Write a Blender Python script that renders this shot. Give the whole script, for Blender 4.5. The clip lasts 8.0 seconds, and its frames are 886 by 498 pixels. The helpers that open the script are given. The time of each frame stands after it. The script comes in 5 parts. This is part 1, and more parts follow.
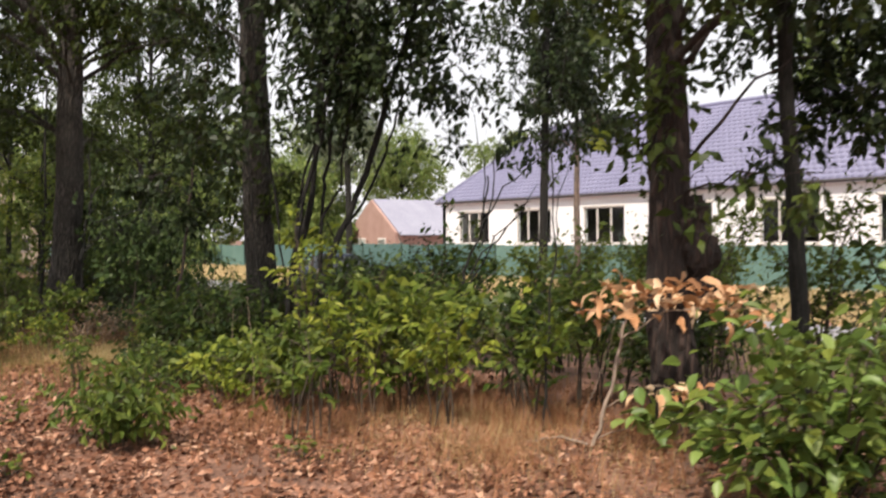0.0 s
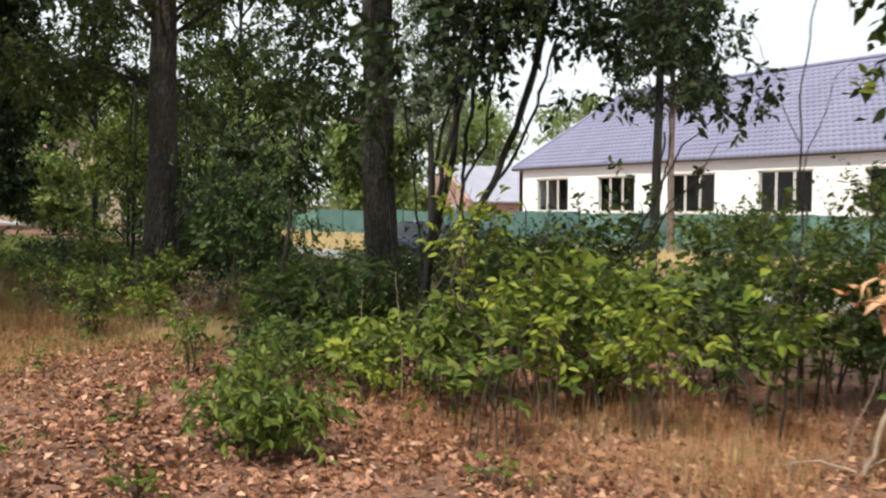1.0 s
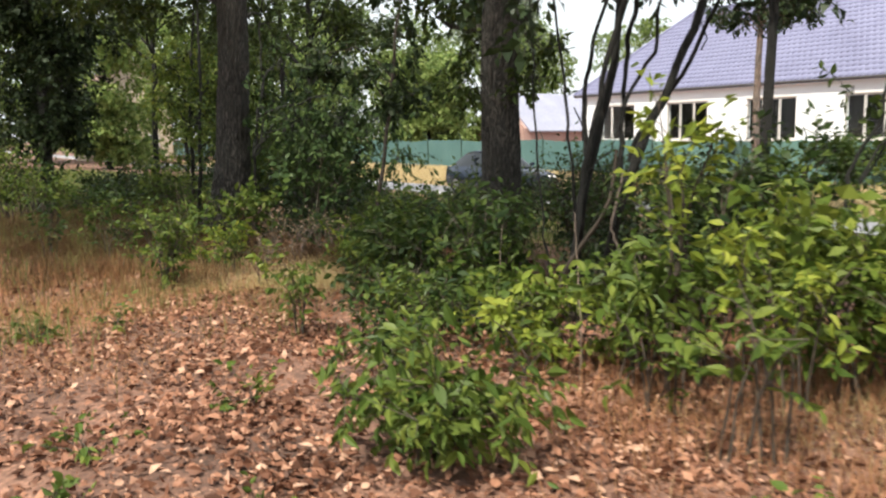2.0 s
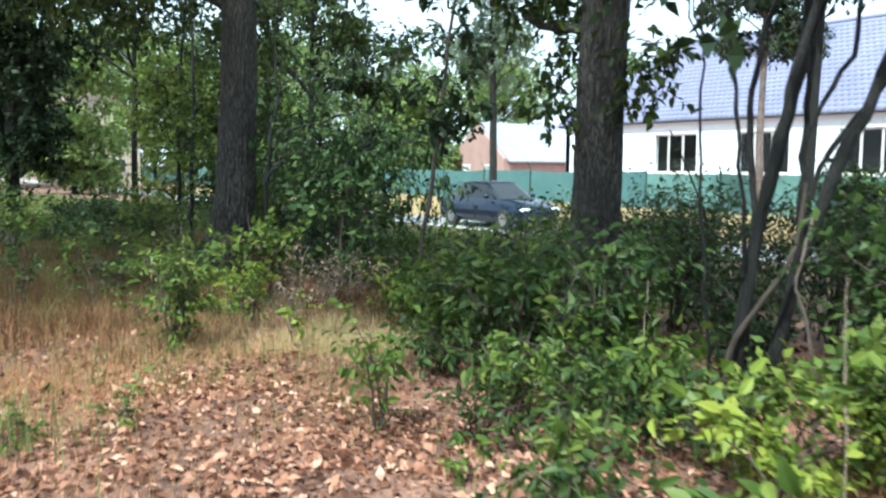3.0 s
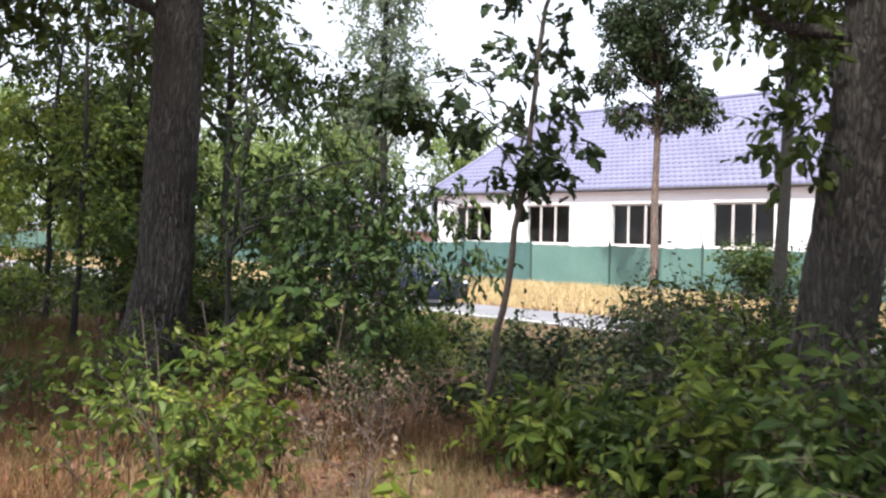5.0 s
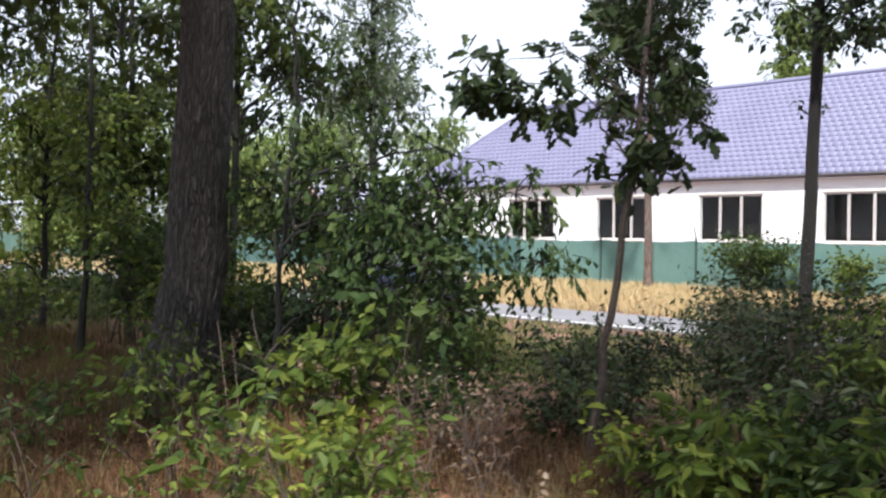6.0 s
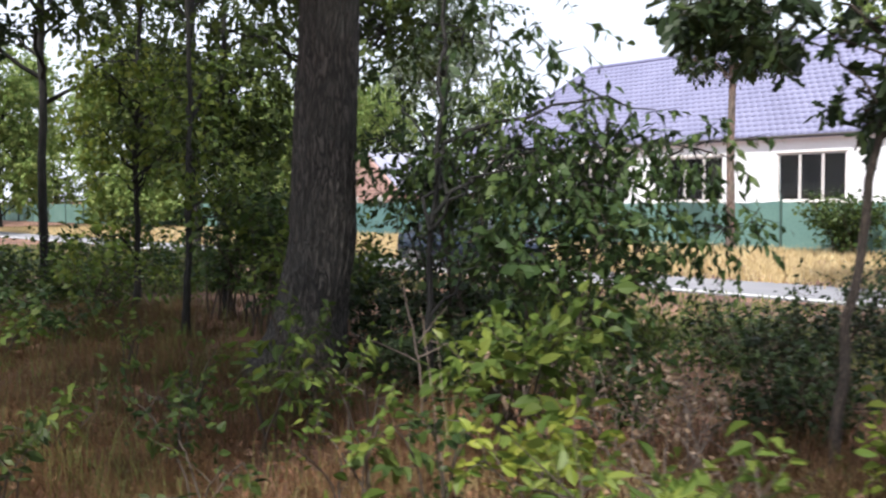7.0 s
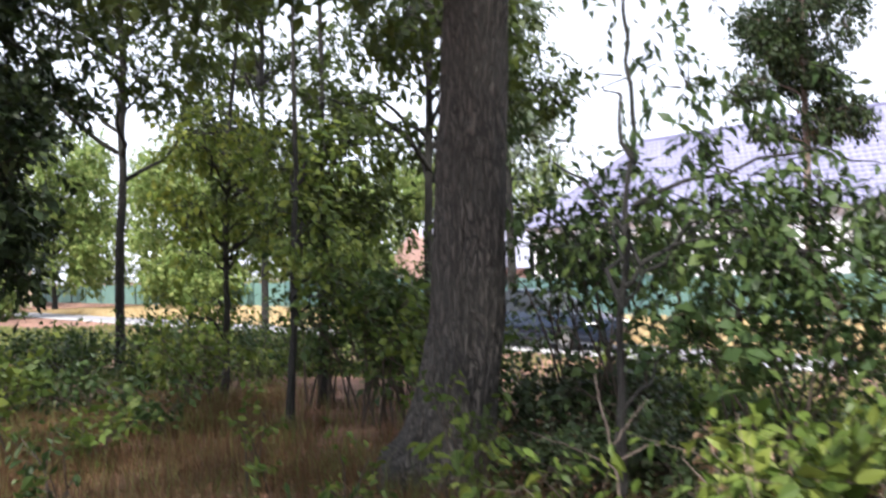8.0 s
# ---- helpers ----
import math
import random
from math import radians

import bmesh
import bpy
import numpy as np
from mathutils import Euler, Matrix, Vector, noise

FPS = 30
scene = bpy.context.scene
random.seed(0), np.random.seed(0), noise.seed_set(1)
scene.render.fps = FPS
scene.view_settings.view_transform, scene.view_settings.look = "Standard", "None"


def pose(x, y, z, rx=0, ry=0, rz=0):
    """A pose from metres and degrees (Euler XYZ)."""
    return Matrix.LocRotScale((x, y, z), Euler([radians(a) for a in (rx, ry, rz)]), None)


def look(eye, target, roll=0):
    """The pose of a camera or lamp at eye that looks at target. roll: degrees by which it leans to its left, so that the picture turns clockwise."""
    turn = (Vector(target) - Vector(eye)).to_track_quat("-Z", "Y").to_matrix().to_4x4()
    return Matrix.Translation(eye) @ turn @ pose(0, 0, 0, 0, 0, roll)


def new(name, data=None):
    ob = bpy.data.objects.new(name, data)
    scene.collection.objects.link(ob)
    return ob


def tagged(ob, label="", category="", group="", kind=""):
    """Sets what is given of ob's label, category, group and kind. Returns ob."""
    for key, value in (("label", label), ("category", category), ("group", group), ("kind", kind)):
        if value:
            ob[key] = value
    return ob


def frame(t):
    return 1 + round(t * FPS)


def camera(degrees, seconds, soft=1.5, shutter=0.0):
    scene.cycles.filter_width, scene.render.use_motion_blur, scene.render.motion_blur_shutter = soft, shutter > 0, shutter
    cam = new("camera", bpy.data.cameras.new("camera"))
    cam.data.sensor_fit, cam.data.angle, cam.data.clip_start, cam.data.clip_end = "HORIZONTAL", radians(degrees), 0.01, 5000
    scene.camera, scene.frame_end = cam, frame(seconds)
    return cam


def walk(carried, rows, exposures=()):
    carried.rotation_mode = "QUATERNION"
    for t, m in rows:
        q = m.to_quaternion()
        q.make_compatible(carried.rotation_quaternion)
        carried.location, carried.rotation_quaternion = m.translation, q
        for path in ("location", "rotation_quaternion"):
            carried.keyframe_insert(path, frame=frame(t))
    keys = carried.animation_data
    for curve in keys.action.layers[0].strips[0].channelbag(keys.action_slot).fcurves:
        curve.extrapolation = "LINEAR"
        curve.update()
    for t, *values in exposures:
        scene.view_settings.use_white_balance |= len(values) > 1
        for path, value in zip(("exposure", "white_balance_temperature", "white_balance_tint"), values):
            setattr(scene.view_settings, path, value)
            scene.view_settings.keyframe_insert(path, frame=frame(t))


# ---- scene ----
cam = camera(55.0, 8.0, soft=2.25, shutter=0.3)
# seconds, eye, target, roll
PATH = [
    (0, (-0.001, 0.000, 1.523), (1.272, 1.543, 1.498), -0.50),
    (0.5, (0.016, 0.741, 1.496), (1.245, 2.314, 1.361), 0.20),
    (1, (0.077, 1.572, 1.524), (1.232, 3.201, 1.422), 0.01),
    (1.5, (0.139, 2.333, 1.516), (1.256, 3.981, 1.323), -0.31),
    (1.7, (0.173, 2.700, 1.485), (1.226, 4.381, 1.225), -0.55),
    (2.8, (0.324, 4.805, 1.453), (1.431, 6.458, 1.207), -0.17),
    (3, (0.357, 5.231, 1.441), (1.487, 6.871, 1.247), 0.28),
    (3.5, (0.453, 6.306, 1.385), (1.670, 7.886, 1.234), 1.39),
    (4, (0.532, 7.129, 1.356), (1.876, 8.599, 1.182), 1.11),
    (4.5, (0.586, 7.910, 1.412), (1.972, 9.348, 1.300), 1.20),
    (4.7, (0.569, 8.188, 1.422), (1.973, 9.612, 1.354), 1.23),
    (5.8, (0.525, 9.449, 1.429), (2.004, 10.796, 1.419), 0.26),
    (6, (0.515, 9.665, 1.425), (1.998, 11.006, 1.386), 0.51),
    (6.5, (0.529, 10.195, 1.424), (1.988, 11.558, 1.313), 1.07),
    (7, (0.545, 10.796, 1.414), (1.947, 12.217, 1.294), -0.50),
    (7.5, (0.536, 11.356, 1.427), (1.921, 12.795, 1.313), -2.43),
    (8, (0.534, 11.973, 1.406), (1.871, 13.458, 1.467), -1.33),
]
# seconds, stops, kelvin, tint: the picture starts warm and dim and turns cooler and brighter
EXPOSE = [(0.0, 0.27, 6800, 12), (0.5, 0.14, 6800, 11), (1.0, 0.28, 6550, 4), (1.5, 0.38, 6750, 10), (1.7, 0.4, 6750, 9), (2.8, 1.0, 5050, -8), (3.0, 0.99, 5250, -7), (3.5, 0.95, 6050, 9), (4.5, 0.99, 6100, 11), (5.8, 0.5, 5950, 11), (7.0, 0.62, 5950, 11), (7.5, 0.75, 5950, 12), (8.0, 1.13, 6000, 13)]
walk(cam, [(t, look(eye, target, roll)) for t, eye, target, roll in PATH], EXPOSE)

# ---- light: a bright hazy sky and a soft sun from behind the walker ----
SUN_ELEV, SUN_AZ = 57.0, 244.0        # degrees; azimuth clockwise from +y
world = bpy.data.worlds.new("sky")
scene.world = world
world.use_nodes = True
wn, wl = world.node_tree.nodes, world.node_tree.links
sky = wn.new("ShaderNodeTexSky")
sky.sky_type = "NISHITA"
sky.sun_disc = False
sky.sun_elevation, sky.sun_rotation = radians(SUN_ELEV), radians(SUN_AZ)
sky.air_density, sky.dust_density, sky.ozone_density = 1.0, 4.0, 1.0
mixw = wn.new("ShaderNodeMix")
mixw.data_type = "RGBA"
mixw.inputs[0].default_value = 0.68
mixw.inputs[7].default_value = (13.5, 13.7, 14.4, 1)   # thin white cloud over the whole sky
wl.new(sky.outputs[0], mixw.inputs[6])
wl.new(mixw.outputs[2], wn["Background"].inputs[0])
wn["Background"].inputs[1].default_value = 0.086

sun_data = bpy.data.lights.new("sun", "SUN")
sun_data.energy, sun_data.angle, sun_data.color = 5.0, radians(3), (1.0, 0.93, 0.82)
sun = new("sun", sun_data)
az, el = radians(SUN_AZ), radians(SUN_ELEV)
sun_dir = Vector((math.sin(az) * math.cos(el), math.cos(az) * math.cos(el), math.sin(el)))
sun.matrix_world = look(sun_dir * 60, (0, 0, 0))

# ---- materials ----


def nodes_of(name):
    m = bpy.data.materials.new(name)
    m.use_nodes = True
    n, l = m.node_tree.nodes, m.node_tree.links
    return m, n, l, n["Principled BSDF"]


def ramp(n, stops):
    r = n.new("ShaderNodeValToRGB")
    els = r.color_ramp.elements
    while len(els) < len(stops):
        els.new(0.5)
    for e, (p, c) in zip(els, stops):
        e.position, e.color = p, (*c, 1)
    return r


def noisy(n, l, scale, detail=4.0, coord="Object", stretch=None):
    tc = n.new("ShaderNodeTexCoord")
    t = n.new("ShaderNodeTexNoise")
    t.inputs["Scale"].default_value, t.inputs["Detail"].default_value = scale, detail
    if stretch:
        mp = n.new("ShaderNodeMapping")
        mp.inputs["Scale"].default_value = stretch
        l.new(tc.outputs[coord], mp.inputs[0])
        l.new(mp.outputs[0], t.inputs["Vector"])
    else:
        l.new(tc.outputs[coord], t.inputs["Vector"])
    return t


def bumped(n, l, b, height, strength, dist):
    bp = n.new("ShaderNodeBump")
    bp.inputs["Strength"].default_value, bp.inputs["Distance"].default_value = strength, dist
    l.new(height, bp.inputs["Height"])
    l.new(bp.outputs[0], b.inputs["Normal"])


def surface(name, stops, scale, rough=0.8, bump=0.3, dist=0.01, fine=8.0, stretch=None, metallic=0.0, vary=0.0):
    """Two scales of noise over a colour ramp, with fine relief."""
    m, n, l, b = nodes_of(name)
    big = noisy(n, l, scale, 5, stretch=stretch)
    small = noisy(n, l, scale * fine, 6, stretch=stretch)
    mix = n.new("ShaderNodeMath")
    mix.operation = "MULTIPLY_ADD"
    mix.inputs[1].default_value = 0.45
    l.new(small.outputs["Fac"], mix.inputs[0])
    half = n.new("ShaderNodeMath")
    half.operation = "MULTIPLY"
    half.inputs[1].default_value = 0.55
    l.new(big.outputs["Fac"], half.inputs[0])
    l.new(half.outputs[0], mix.inputs[2])
    fac = mix.outputs[0]
    if vary:
        info = n.new("ShaderNodeObjectInfo")
        sh = n.new("ShaderNodeMath")
        sh.operation = "MULTIPLY_ADD"
        sh.inputs[1].default_value = vary
        l.new(info.outputs["Random"], sh.inputs[0])
        l.new(fac, sh.inputs[2])
        fac = sh.outputs[0]
    r = ramp(n, stops)
    l.new(fac, r.inputs[0])
    l.new(r.outputs[0], b.inputs["Base Color"])
    b.inputs["Roughness"].default_value, b.inputs["Metallic"].default_value = rough, metallic
    if bump:
        bumped(n, l, b, small.outputs["Fac"], bump, dist)
    return m


def leafy(name, stops, gloss=0.35, through_light=0.35, single=False):
    """Leaf tissue: each leaf has its own colour, and some light comes through it."""
    m, n, l, b = nodes_of(name)
    if single:
        rnd = n.new("ShaderNodeObjectInfo").outputs["Random"]
    else:
        rnd = n.new("ShaderNodeNewGeometry").outputs["Random Per Island"]
    patch = noisy(n, l, 1.3, 2)
    add = n.new("ShaderNodeMath")
    add.operation = "MULTIPLY_ADD"
    add.inputs[1].default_value = 0.65
    l.new(rnd, add.inputs[0])
    pm = n.new("ShaderNodeMath")
    pm.operation = "MULTIPLY"
    pm.inputs[1].default_value = 0.35
    l.new(patch.outputs["Fac"], pm.inputs[0])
    l.new(pm.outputs[0], add.inputs[2])
    r = ramp(n, stops)
    l.new(add.outputs[0], r.inputs[0])
    l.new(r.outputs[0], b.inputs["Base Color"])
    b.inputs["Roughness"].default_value = 0.45
    b.inputs["Specular IOR Level"].default_value = 0.5 * gloss
    tr = n.new("ShaderNodeBsdfTranslucent")
    l.new(r.outputs[0], tr.inputs["Color"])
    mx = n.new("ShaderNodeMixShader")
    mx.inputs[0].default_value = through_light
    l.new(b.outputs[0], mx.inputs[1])
    l.new(tr.outputs[0], mx.inputs[2])
    l.new(mx.outputs[0], n["Material Output"].inputs["Surface"])
    return m


def bark(name, dark, light, scale=9.0, depth=0.03, moss=None):
    m, n, l, b = nodes_of(name)
    tc = n.new("ShaderNodeTexCoord")
    mp = n.new("ShaderNodeMapping")
    mp.inputs["Scale"].default_value = (1, 1, 0.16)
    l.new(tc.outputs["Object"], mp.inputs[0])
    v = n.new("ShaderNodeTexVoronoi")
    v.feature = "DISTANCE_TO_EDGE"
    v.inputs["Scale"].default_value = scale * 1.6
    wob = n.new("ShaderNodeTexNoise")
    wob.inputs["Scale"].default_value, wob.inputs["Detail"].default_value = scale, 6
    l.new(mp.outputs[0], wob.inputs["Vector"])
    vadd = n.new("ShaderNodeVectorMath")
    vadd.operation = "MULTIPLY_ADD"
    vadd.inputs[1].default_value = (0.13, 0.13, 0.13)
    l.new(wob.outputs["Color"], vadd.inputs[0])
    l.new(mp.outputs[0], vadd.inputs[2])
    l.new(vadd.outputs[0], v.inputs["Vector"])
    r = ramp(n, [(0.0, dark), (0.1, tuple(0.7 * a + 0.3 * c for a, c in zip(dark, light))), (0.3, light)])
    l.new(v.outputs["Distance"], r.inputs[0])
    big = noisy(n, l, 1.7, 4)
    mix = n.new("ShaderNodeMix")
    mix.data_type = "RGBA"
    rr = ramp(n, [(0.42, (0, 0, 0)), (0.62, (1, 1, 1))])
    l.new(big.outputs["Fac"], rr.inputs[0])
    sc = n.new("ShaderNodeMath")
    sc.operation = "MULTIPLY"
    sc.inputs[1].default_value = 0.55
    l.new(rr.outputs[0], sc.inputs[0])
    l.new(sc.outputs[0], mix.inputs[0])
    l.new(r.outputs[0], mix.inputs[6])
    mix.inputs[7].default_value = (*(moss or dark), 1)
    l.new(mix.outputs[2], b.inputs["Base Color"])
    b.inputs["Roughness"].default_value = 0.9
    hadd = n.new("ShaderNodeMath")
    hadd.operation = "MULTIPLY_ADD"
    hadd.inputs[1].default_value = 2.0
    l.new(v.outputs["Distance"], hadd.inputs[0])
    l.new(wob.outputs["Fac"], hadd.inputs[2])
    bumped(n, l, b, hadd.outputs[0], 0.9, depth)
    return m


M_BARK_OAK = bark("oak_bark", (0.014, 0.012, 0.0105), (0.14, 0.123, 0.103), 19.0, 0.06, (0.055, 0.052, 0.042))
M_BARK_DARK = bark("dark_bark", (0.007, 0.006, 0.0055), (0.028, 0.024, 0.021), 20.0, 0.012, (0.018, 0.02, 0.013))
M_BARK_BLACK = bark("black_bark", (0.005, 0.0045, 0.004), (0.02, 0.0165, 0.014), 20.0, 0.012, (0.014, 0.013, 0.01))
M_BARK_PINE = bark("pine_bark", (0.08, 0.055, 0.045), (0.25, 0.17, 0.135), 10.0, 0.02, (0.16, 0.14, 0.12))
M_BARK_YOUNG = bark("young_bark", (0.02, 0.015, 0.012), (0.095, 0.068, 0.052), 26.0, 0.006, (0.05, 0.042, 0.03))
M_BARK_BURR = bark("burred_bark", (0.01, 0.007, 0.006), (0.06, 0.036, 0.029), 13.0, 0.035, (0.03, 0.02, 0.016))
M_TWIG = surface("twig_wood", [(0.3, (0.03, 0.023, 0.017)), (0.7, (0.08, 0.058, 0.04))], 12, 0.85, 0.3, 0.004)
M_DEADWOOD = surface("dead_wood", [(0.3, (0.16, 0.115, 0.085)), (0.7, (0.36, 0.28, 0.22))], 14, 0.85, 0.3, 0.004)

M_GREYWOOD = surface("grey_dead_wood", [(0.3, (0.08, 0.06, 0.048)), (0.7, (0.2, 0.155, 0.125))], 14, 0.85, 0.3, 0.004)
M_LEAF_OAK = leafy("oak_leaf", [(0.1, (0.023, 0.035, 0.010)), (0.5, (0.047, 0.07, 0.017)), (0.9, (0.09, 0.115, 0.024))])
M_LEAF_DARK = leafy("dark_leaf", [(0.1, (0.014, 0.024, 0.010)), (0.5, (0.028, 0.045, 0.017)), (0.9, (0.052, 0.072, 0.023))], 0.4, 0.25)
M_LEAF_SHRUB = leafy("shrub_leaf", [(0.1, (0.046, 0.078, 0.015)), (0.5, (0.093, 0.136, 0.025)), (0.9, (0.19, 0.22, 0.042))], 0.4)
M_LEAF_DEEP = leafy("deep_green_leaf", [(0.1, (0.019, 0.038, 0.012)), (0.5, (0.046, 0.076, 0.019)), (0.9, (0.1, 0.135, 0.029))], 0.45)
M_LEAF_CHERRY = leafy("cherry_leaf", [(0.1, (0.021, 0.04, 0.015)), (0.5, (0.046, 0.076, 0.024)), (0.9, (0.088, 0.122, 0.034))], 0.3, 0.25)
M_LEAF_LIME = leafy("lime_leaf", [(0.1, (0.1, 0.145, 0.023)), (0.5, (0.21, 0.26, 0.038)), (0.9, (0.36, 0.37, 0.065))], 0.35, 0.4)
M_LEAF_MID = leafy("yellow_green_leaf", [(0.1, (0.06, 0.096, 0.017)), (0.5, (0.13, 0.178, 0.029)), (0.9, (0.25, 0.27, 0.05))], 0.4, 0.38)
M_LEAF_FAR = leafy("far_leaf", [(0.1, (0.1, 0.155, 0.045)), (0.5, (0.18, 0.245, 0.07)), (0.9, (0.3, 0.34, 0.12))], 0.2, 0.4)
# distance haze is put into this lighter leaf colour
M_LEAF_HAZY = leafy("haze_paled_leaf", [(0.1, (0.1, 0.13, 0.085)), (0.5, (0.16, 0.2, 0.13)), (0.9, (0.24, 0.28, 0.18))], 0.2, 0.4)
M_LEAF_RUST1 = leafy("withered_single_leaf", [(0.1, (0.28, 0.12, 0.05)), (0.4, (0.46, 0.24, 0.12)), (0.7, (0.62, 0.42, 0.26)), (0.95, (0.78, 0.65, 0.48))], 0.5, 0.2, single=True)
M_LEAF_BIG1 = leafy("broad_single_leaf", [(0.1, (0.075, 0.135, 0.03)), (0.5, (0.15, 0.23, 0.05)), (0.9, (0.29, 0.36, 0.1))], 0.9, 0.35, single=True)
M_LITTER = leafy("fallen_leaf", [(0.08, (0.035, 0.019, 0.014)), (0.42, (0.17, 0.077, 0.047)), (0.7, (0.4, 0.2, 0.125)), (0.9, (0.64, 0.42, 0.3))], 0.25, 0.15)
M_GRASS_DRY = leafy("dry_grass", [(0.05, (0.25, 0.2, 0.08)), (0.5, (0.44, 0.34, 0.165)), (0.95, (0.64, 0.51, 0.3))], 0.2, 0.3)
M_GRASS_TAN = leafy("rusty_tan_grass", [(0.05, (0.23, 0.11, 0.05)), (0.5, (0.44, 0.225, 0.105)), (0.95, (0.62, 0.38, 0.21))], 0.2, 0.3)
M_GRASS_RED = leafy("russet_grass", [(0.05, (0.17, 0.075, 0.04)), (0.5, (0.33, 0.16, 0.082)), (0.95, (0.47, 0.265, 0.14))], 0.2, 0.3)
M_PALE_WEED = leafy("dried_weed", [(0.05, (0.13, 0.08, 0.05)), (0.5, (0.24, 0.16, 0.1)), (0.95, (0.5, 0.4, 0.31))], 0.2, 0.3)
# darker copy of the russet grass, the oak's shade put into its colour
M_GRASS_SHADED = leafy("shaded_grass", [(0.05, (0.045, 0.026, 0.014)), (0.5, (0.108, 0.06, 0.029)), (0.95, (0.23, 0.14, 0.066))], 0.2, 0.3)
M_MULLION = surface("weathered_mullion", [(0.3, (0.45, 0.42, 0.4)), (0.7, (0.6, 0.57, 0.55))], 4, 0.6, 0.1)
M_GRASS_GREEN = leafy("green_grass", [(0.05, (0.06, 0.1, 0.03)), (0.5, (0.14, 0.17, 0.05)), (0.95, (0.27, 0.25, 0.09))], 0.2, 0.35)
M_GRASS_YELLOW = leafy("yellow_grass", [(0.05, (0.4, 0.29, 0.13)), (0.5, (0.55, 0.43, 0.225)), (0.95, (0.68, 0.57, 0.35))], 0.2, 0.3)

# dark patches mix soil tone with dappled shade put into the colour
M_SOIL = surface("forest_soil", [(0.36, (0.05, 0.029, 0.021)), (0.5, (0.15, 0.077, 0.052)), (0.68, (0.4, 0.21, 0.14))], 1.1, 0.95, 0.6, 0.02, 30)
M_ASPHALT = surface("asphalt", [(0.3, (0.165, 0.16, 0.17)), (0.7, (0.235, 0.23, 0.24))], 0.8, 0.75, 0.3, 0.004, 40)
M_PLASTER = surface("white_plaster", [(0.3, (0.74, 0.74, 0.765)), (0.7, (0.83, 0.83, 0.85))], 0.5, 0.85, 0.15, 0.004, 25)
M_ROOF = surface("grey_roof_tile", [(0.3, (0.138, 0.136, 0.225)), (0.7, (0.21, 0.208, 0.32))], 0.6, 0.5, 0.1, 0.004, 18, vary=0.08)
M_FASCIA = surface("dark_gutter", [(0.3, (0.05, 0.045, 0.045)), (0.7, (0.085, 0.075, 0.07))], 3, 0.5, 0.1)
M_FRAME = surface("white_window_frame", [(0.3, (0.66, 0.62, 0.58)), (0.7, (0.78, 0.75, 0.72))], 3, 0.5, 0.1)
# the dimness of unlit rooms is put into this near-black colour
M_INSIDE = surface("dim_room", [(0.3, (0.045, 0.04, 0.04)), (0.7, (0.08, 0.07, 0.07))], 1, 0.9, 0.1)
M_SCREEN = surface("green_screen_fabric", [(0.3, (0.085, 0.17, 0.15)), (0.7, (0.135, 0.235, 0.205))], 0.9, 0.7, 0.4, 0.01, 14, vary=0.1)
M_SCREEN_OLD = surface("dark_green_screen_fabric", [(0.3, (0.055, 0.12, 0.115)), (0.7, (0.09, 0.17, 0.16))], 0.9, 0.7, 0.4, 0.01, 14)
M_POST = surface("green_steel_post", [(0.3, (0.03, 0.065, 0.055)), (0.7, (0.06, 0.1, 0.085))], 6, 0.5, 0.1)
M_BRICK = surface("pink_brick_wall", [(0.3, (0.33, 0.2, 0.17)), (0.7, (0.44, 0.29, 0.25))], 1.2, 0.9, 0.3, 0.01, 20)
M_ROOF_LIGHT = surface("light_sheet_roof", [(0.3, (0.24, 0.24, 0.31)), (0.7, (0.33, 0.33, 0.4))], 0.7, 0.5, 0.1)
M_BEIGE = surface("beige_render", [(0.3, (0.5, 0.4, 0.3)), (0.7, (0.6, 0.5, 0.39))], 0.6, 0.9, 0.2, 0.01, 20)
M_TILE_BROWN = surface("brown_roof_tile", [(0.3, (0.16, 0.1, 0.07)), (0.7, (0.25, 0.16, 0.12))], 1.0, 0.8, 0.3, 0.02, 14)
M_PAINT = surface("road_paint", [(0.3, (0.6, 0.6, 0.58)), (0.7, (0.75, 0.75, 0.72))], 4, 0.7, 0.1)

M_CAR = surface("dark_blue_car_paint", [(0.3, (0.008, 0.014, 0.028)), (0.7, (0.012, 0.02, 0.04))], 3, 0.18, 0.02, 0.002, metallic=0.3)
M_CARGLASS = surface("tinted_glass", [(0.3, (0.006, 0.008, 0.009)), (0.7, (0.01, 0.012, 0.014))], 3, 0.05, 0.0)
M_RUBBER = surface("tyre_rubber", [(0.3, (0.015, 0.015, 0.015)), (0.7, (0.03, 0.03, 0.03))], 8, 0.8, 0.2)
M_RIM = surface("wheel_rim_alloy", [(0.3, (0.35, 0.35, 0.36)), (0.7, (0.5, 0.5, 0.51))], 8, 0.3, 0.05, metallic=0.9)


def glass_material():
    m, n, l, b = nodes_of("window_glass")
    b.inputs["Base Color"].default_value = (0.9, 0.95, 0.95, 1)
    b.inputs["Roughness"].default_value = 0.03
    b.inputs["Transmission Weight"].default_value = 1.0
    b.inputs["IOR"].default_value = 1.22
    w = noisy(n, l, 2.0, 2)
    bumped(n, l, b, w.outputs["Fac"], 0.05, 0.01)
    return m


M_GLASS = glass_material()

# ---- mesh helpers ----


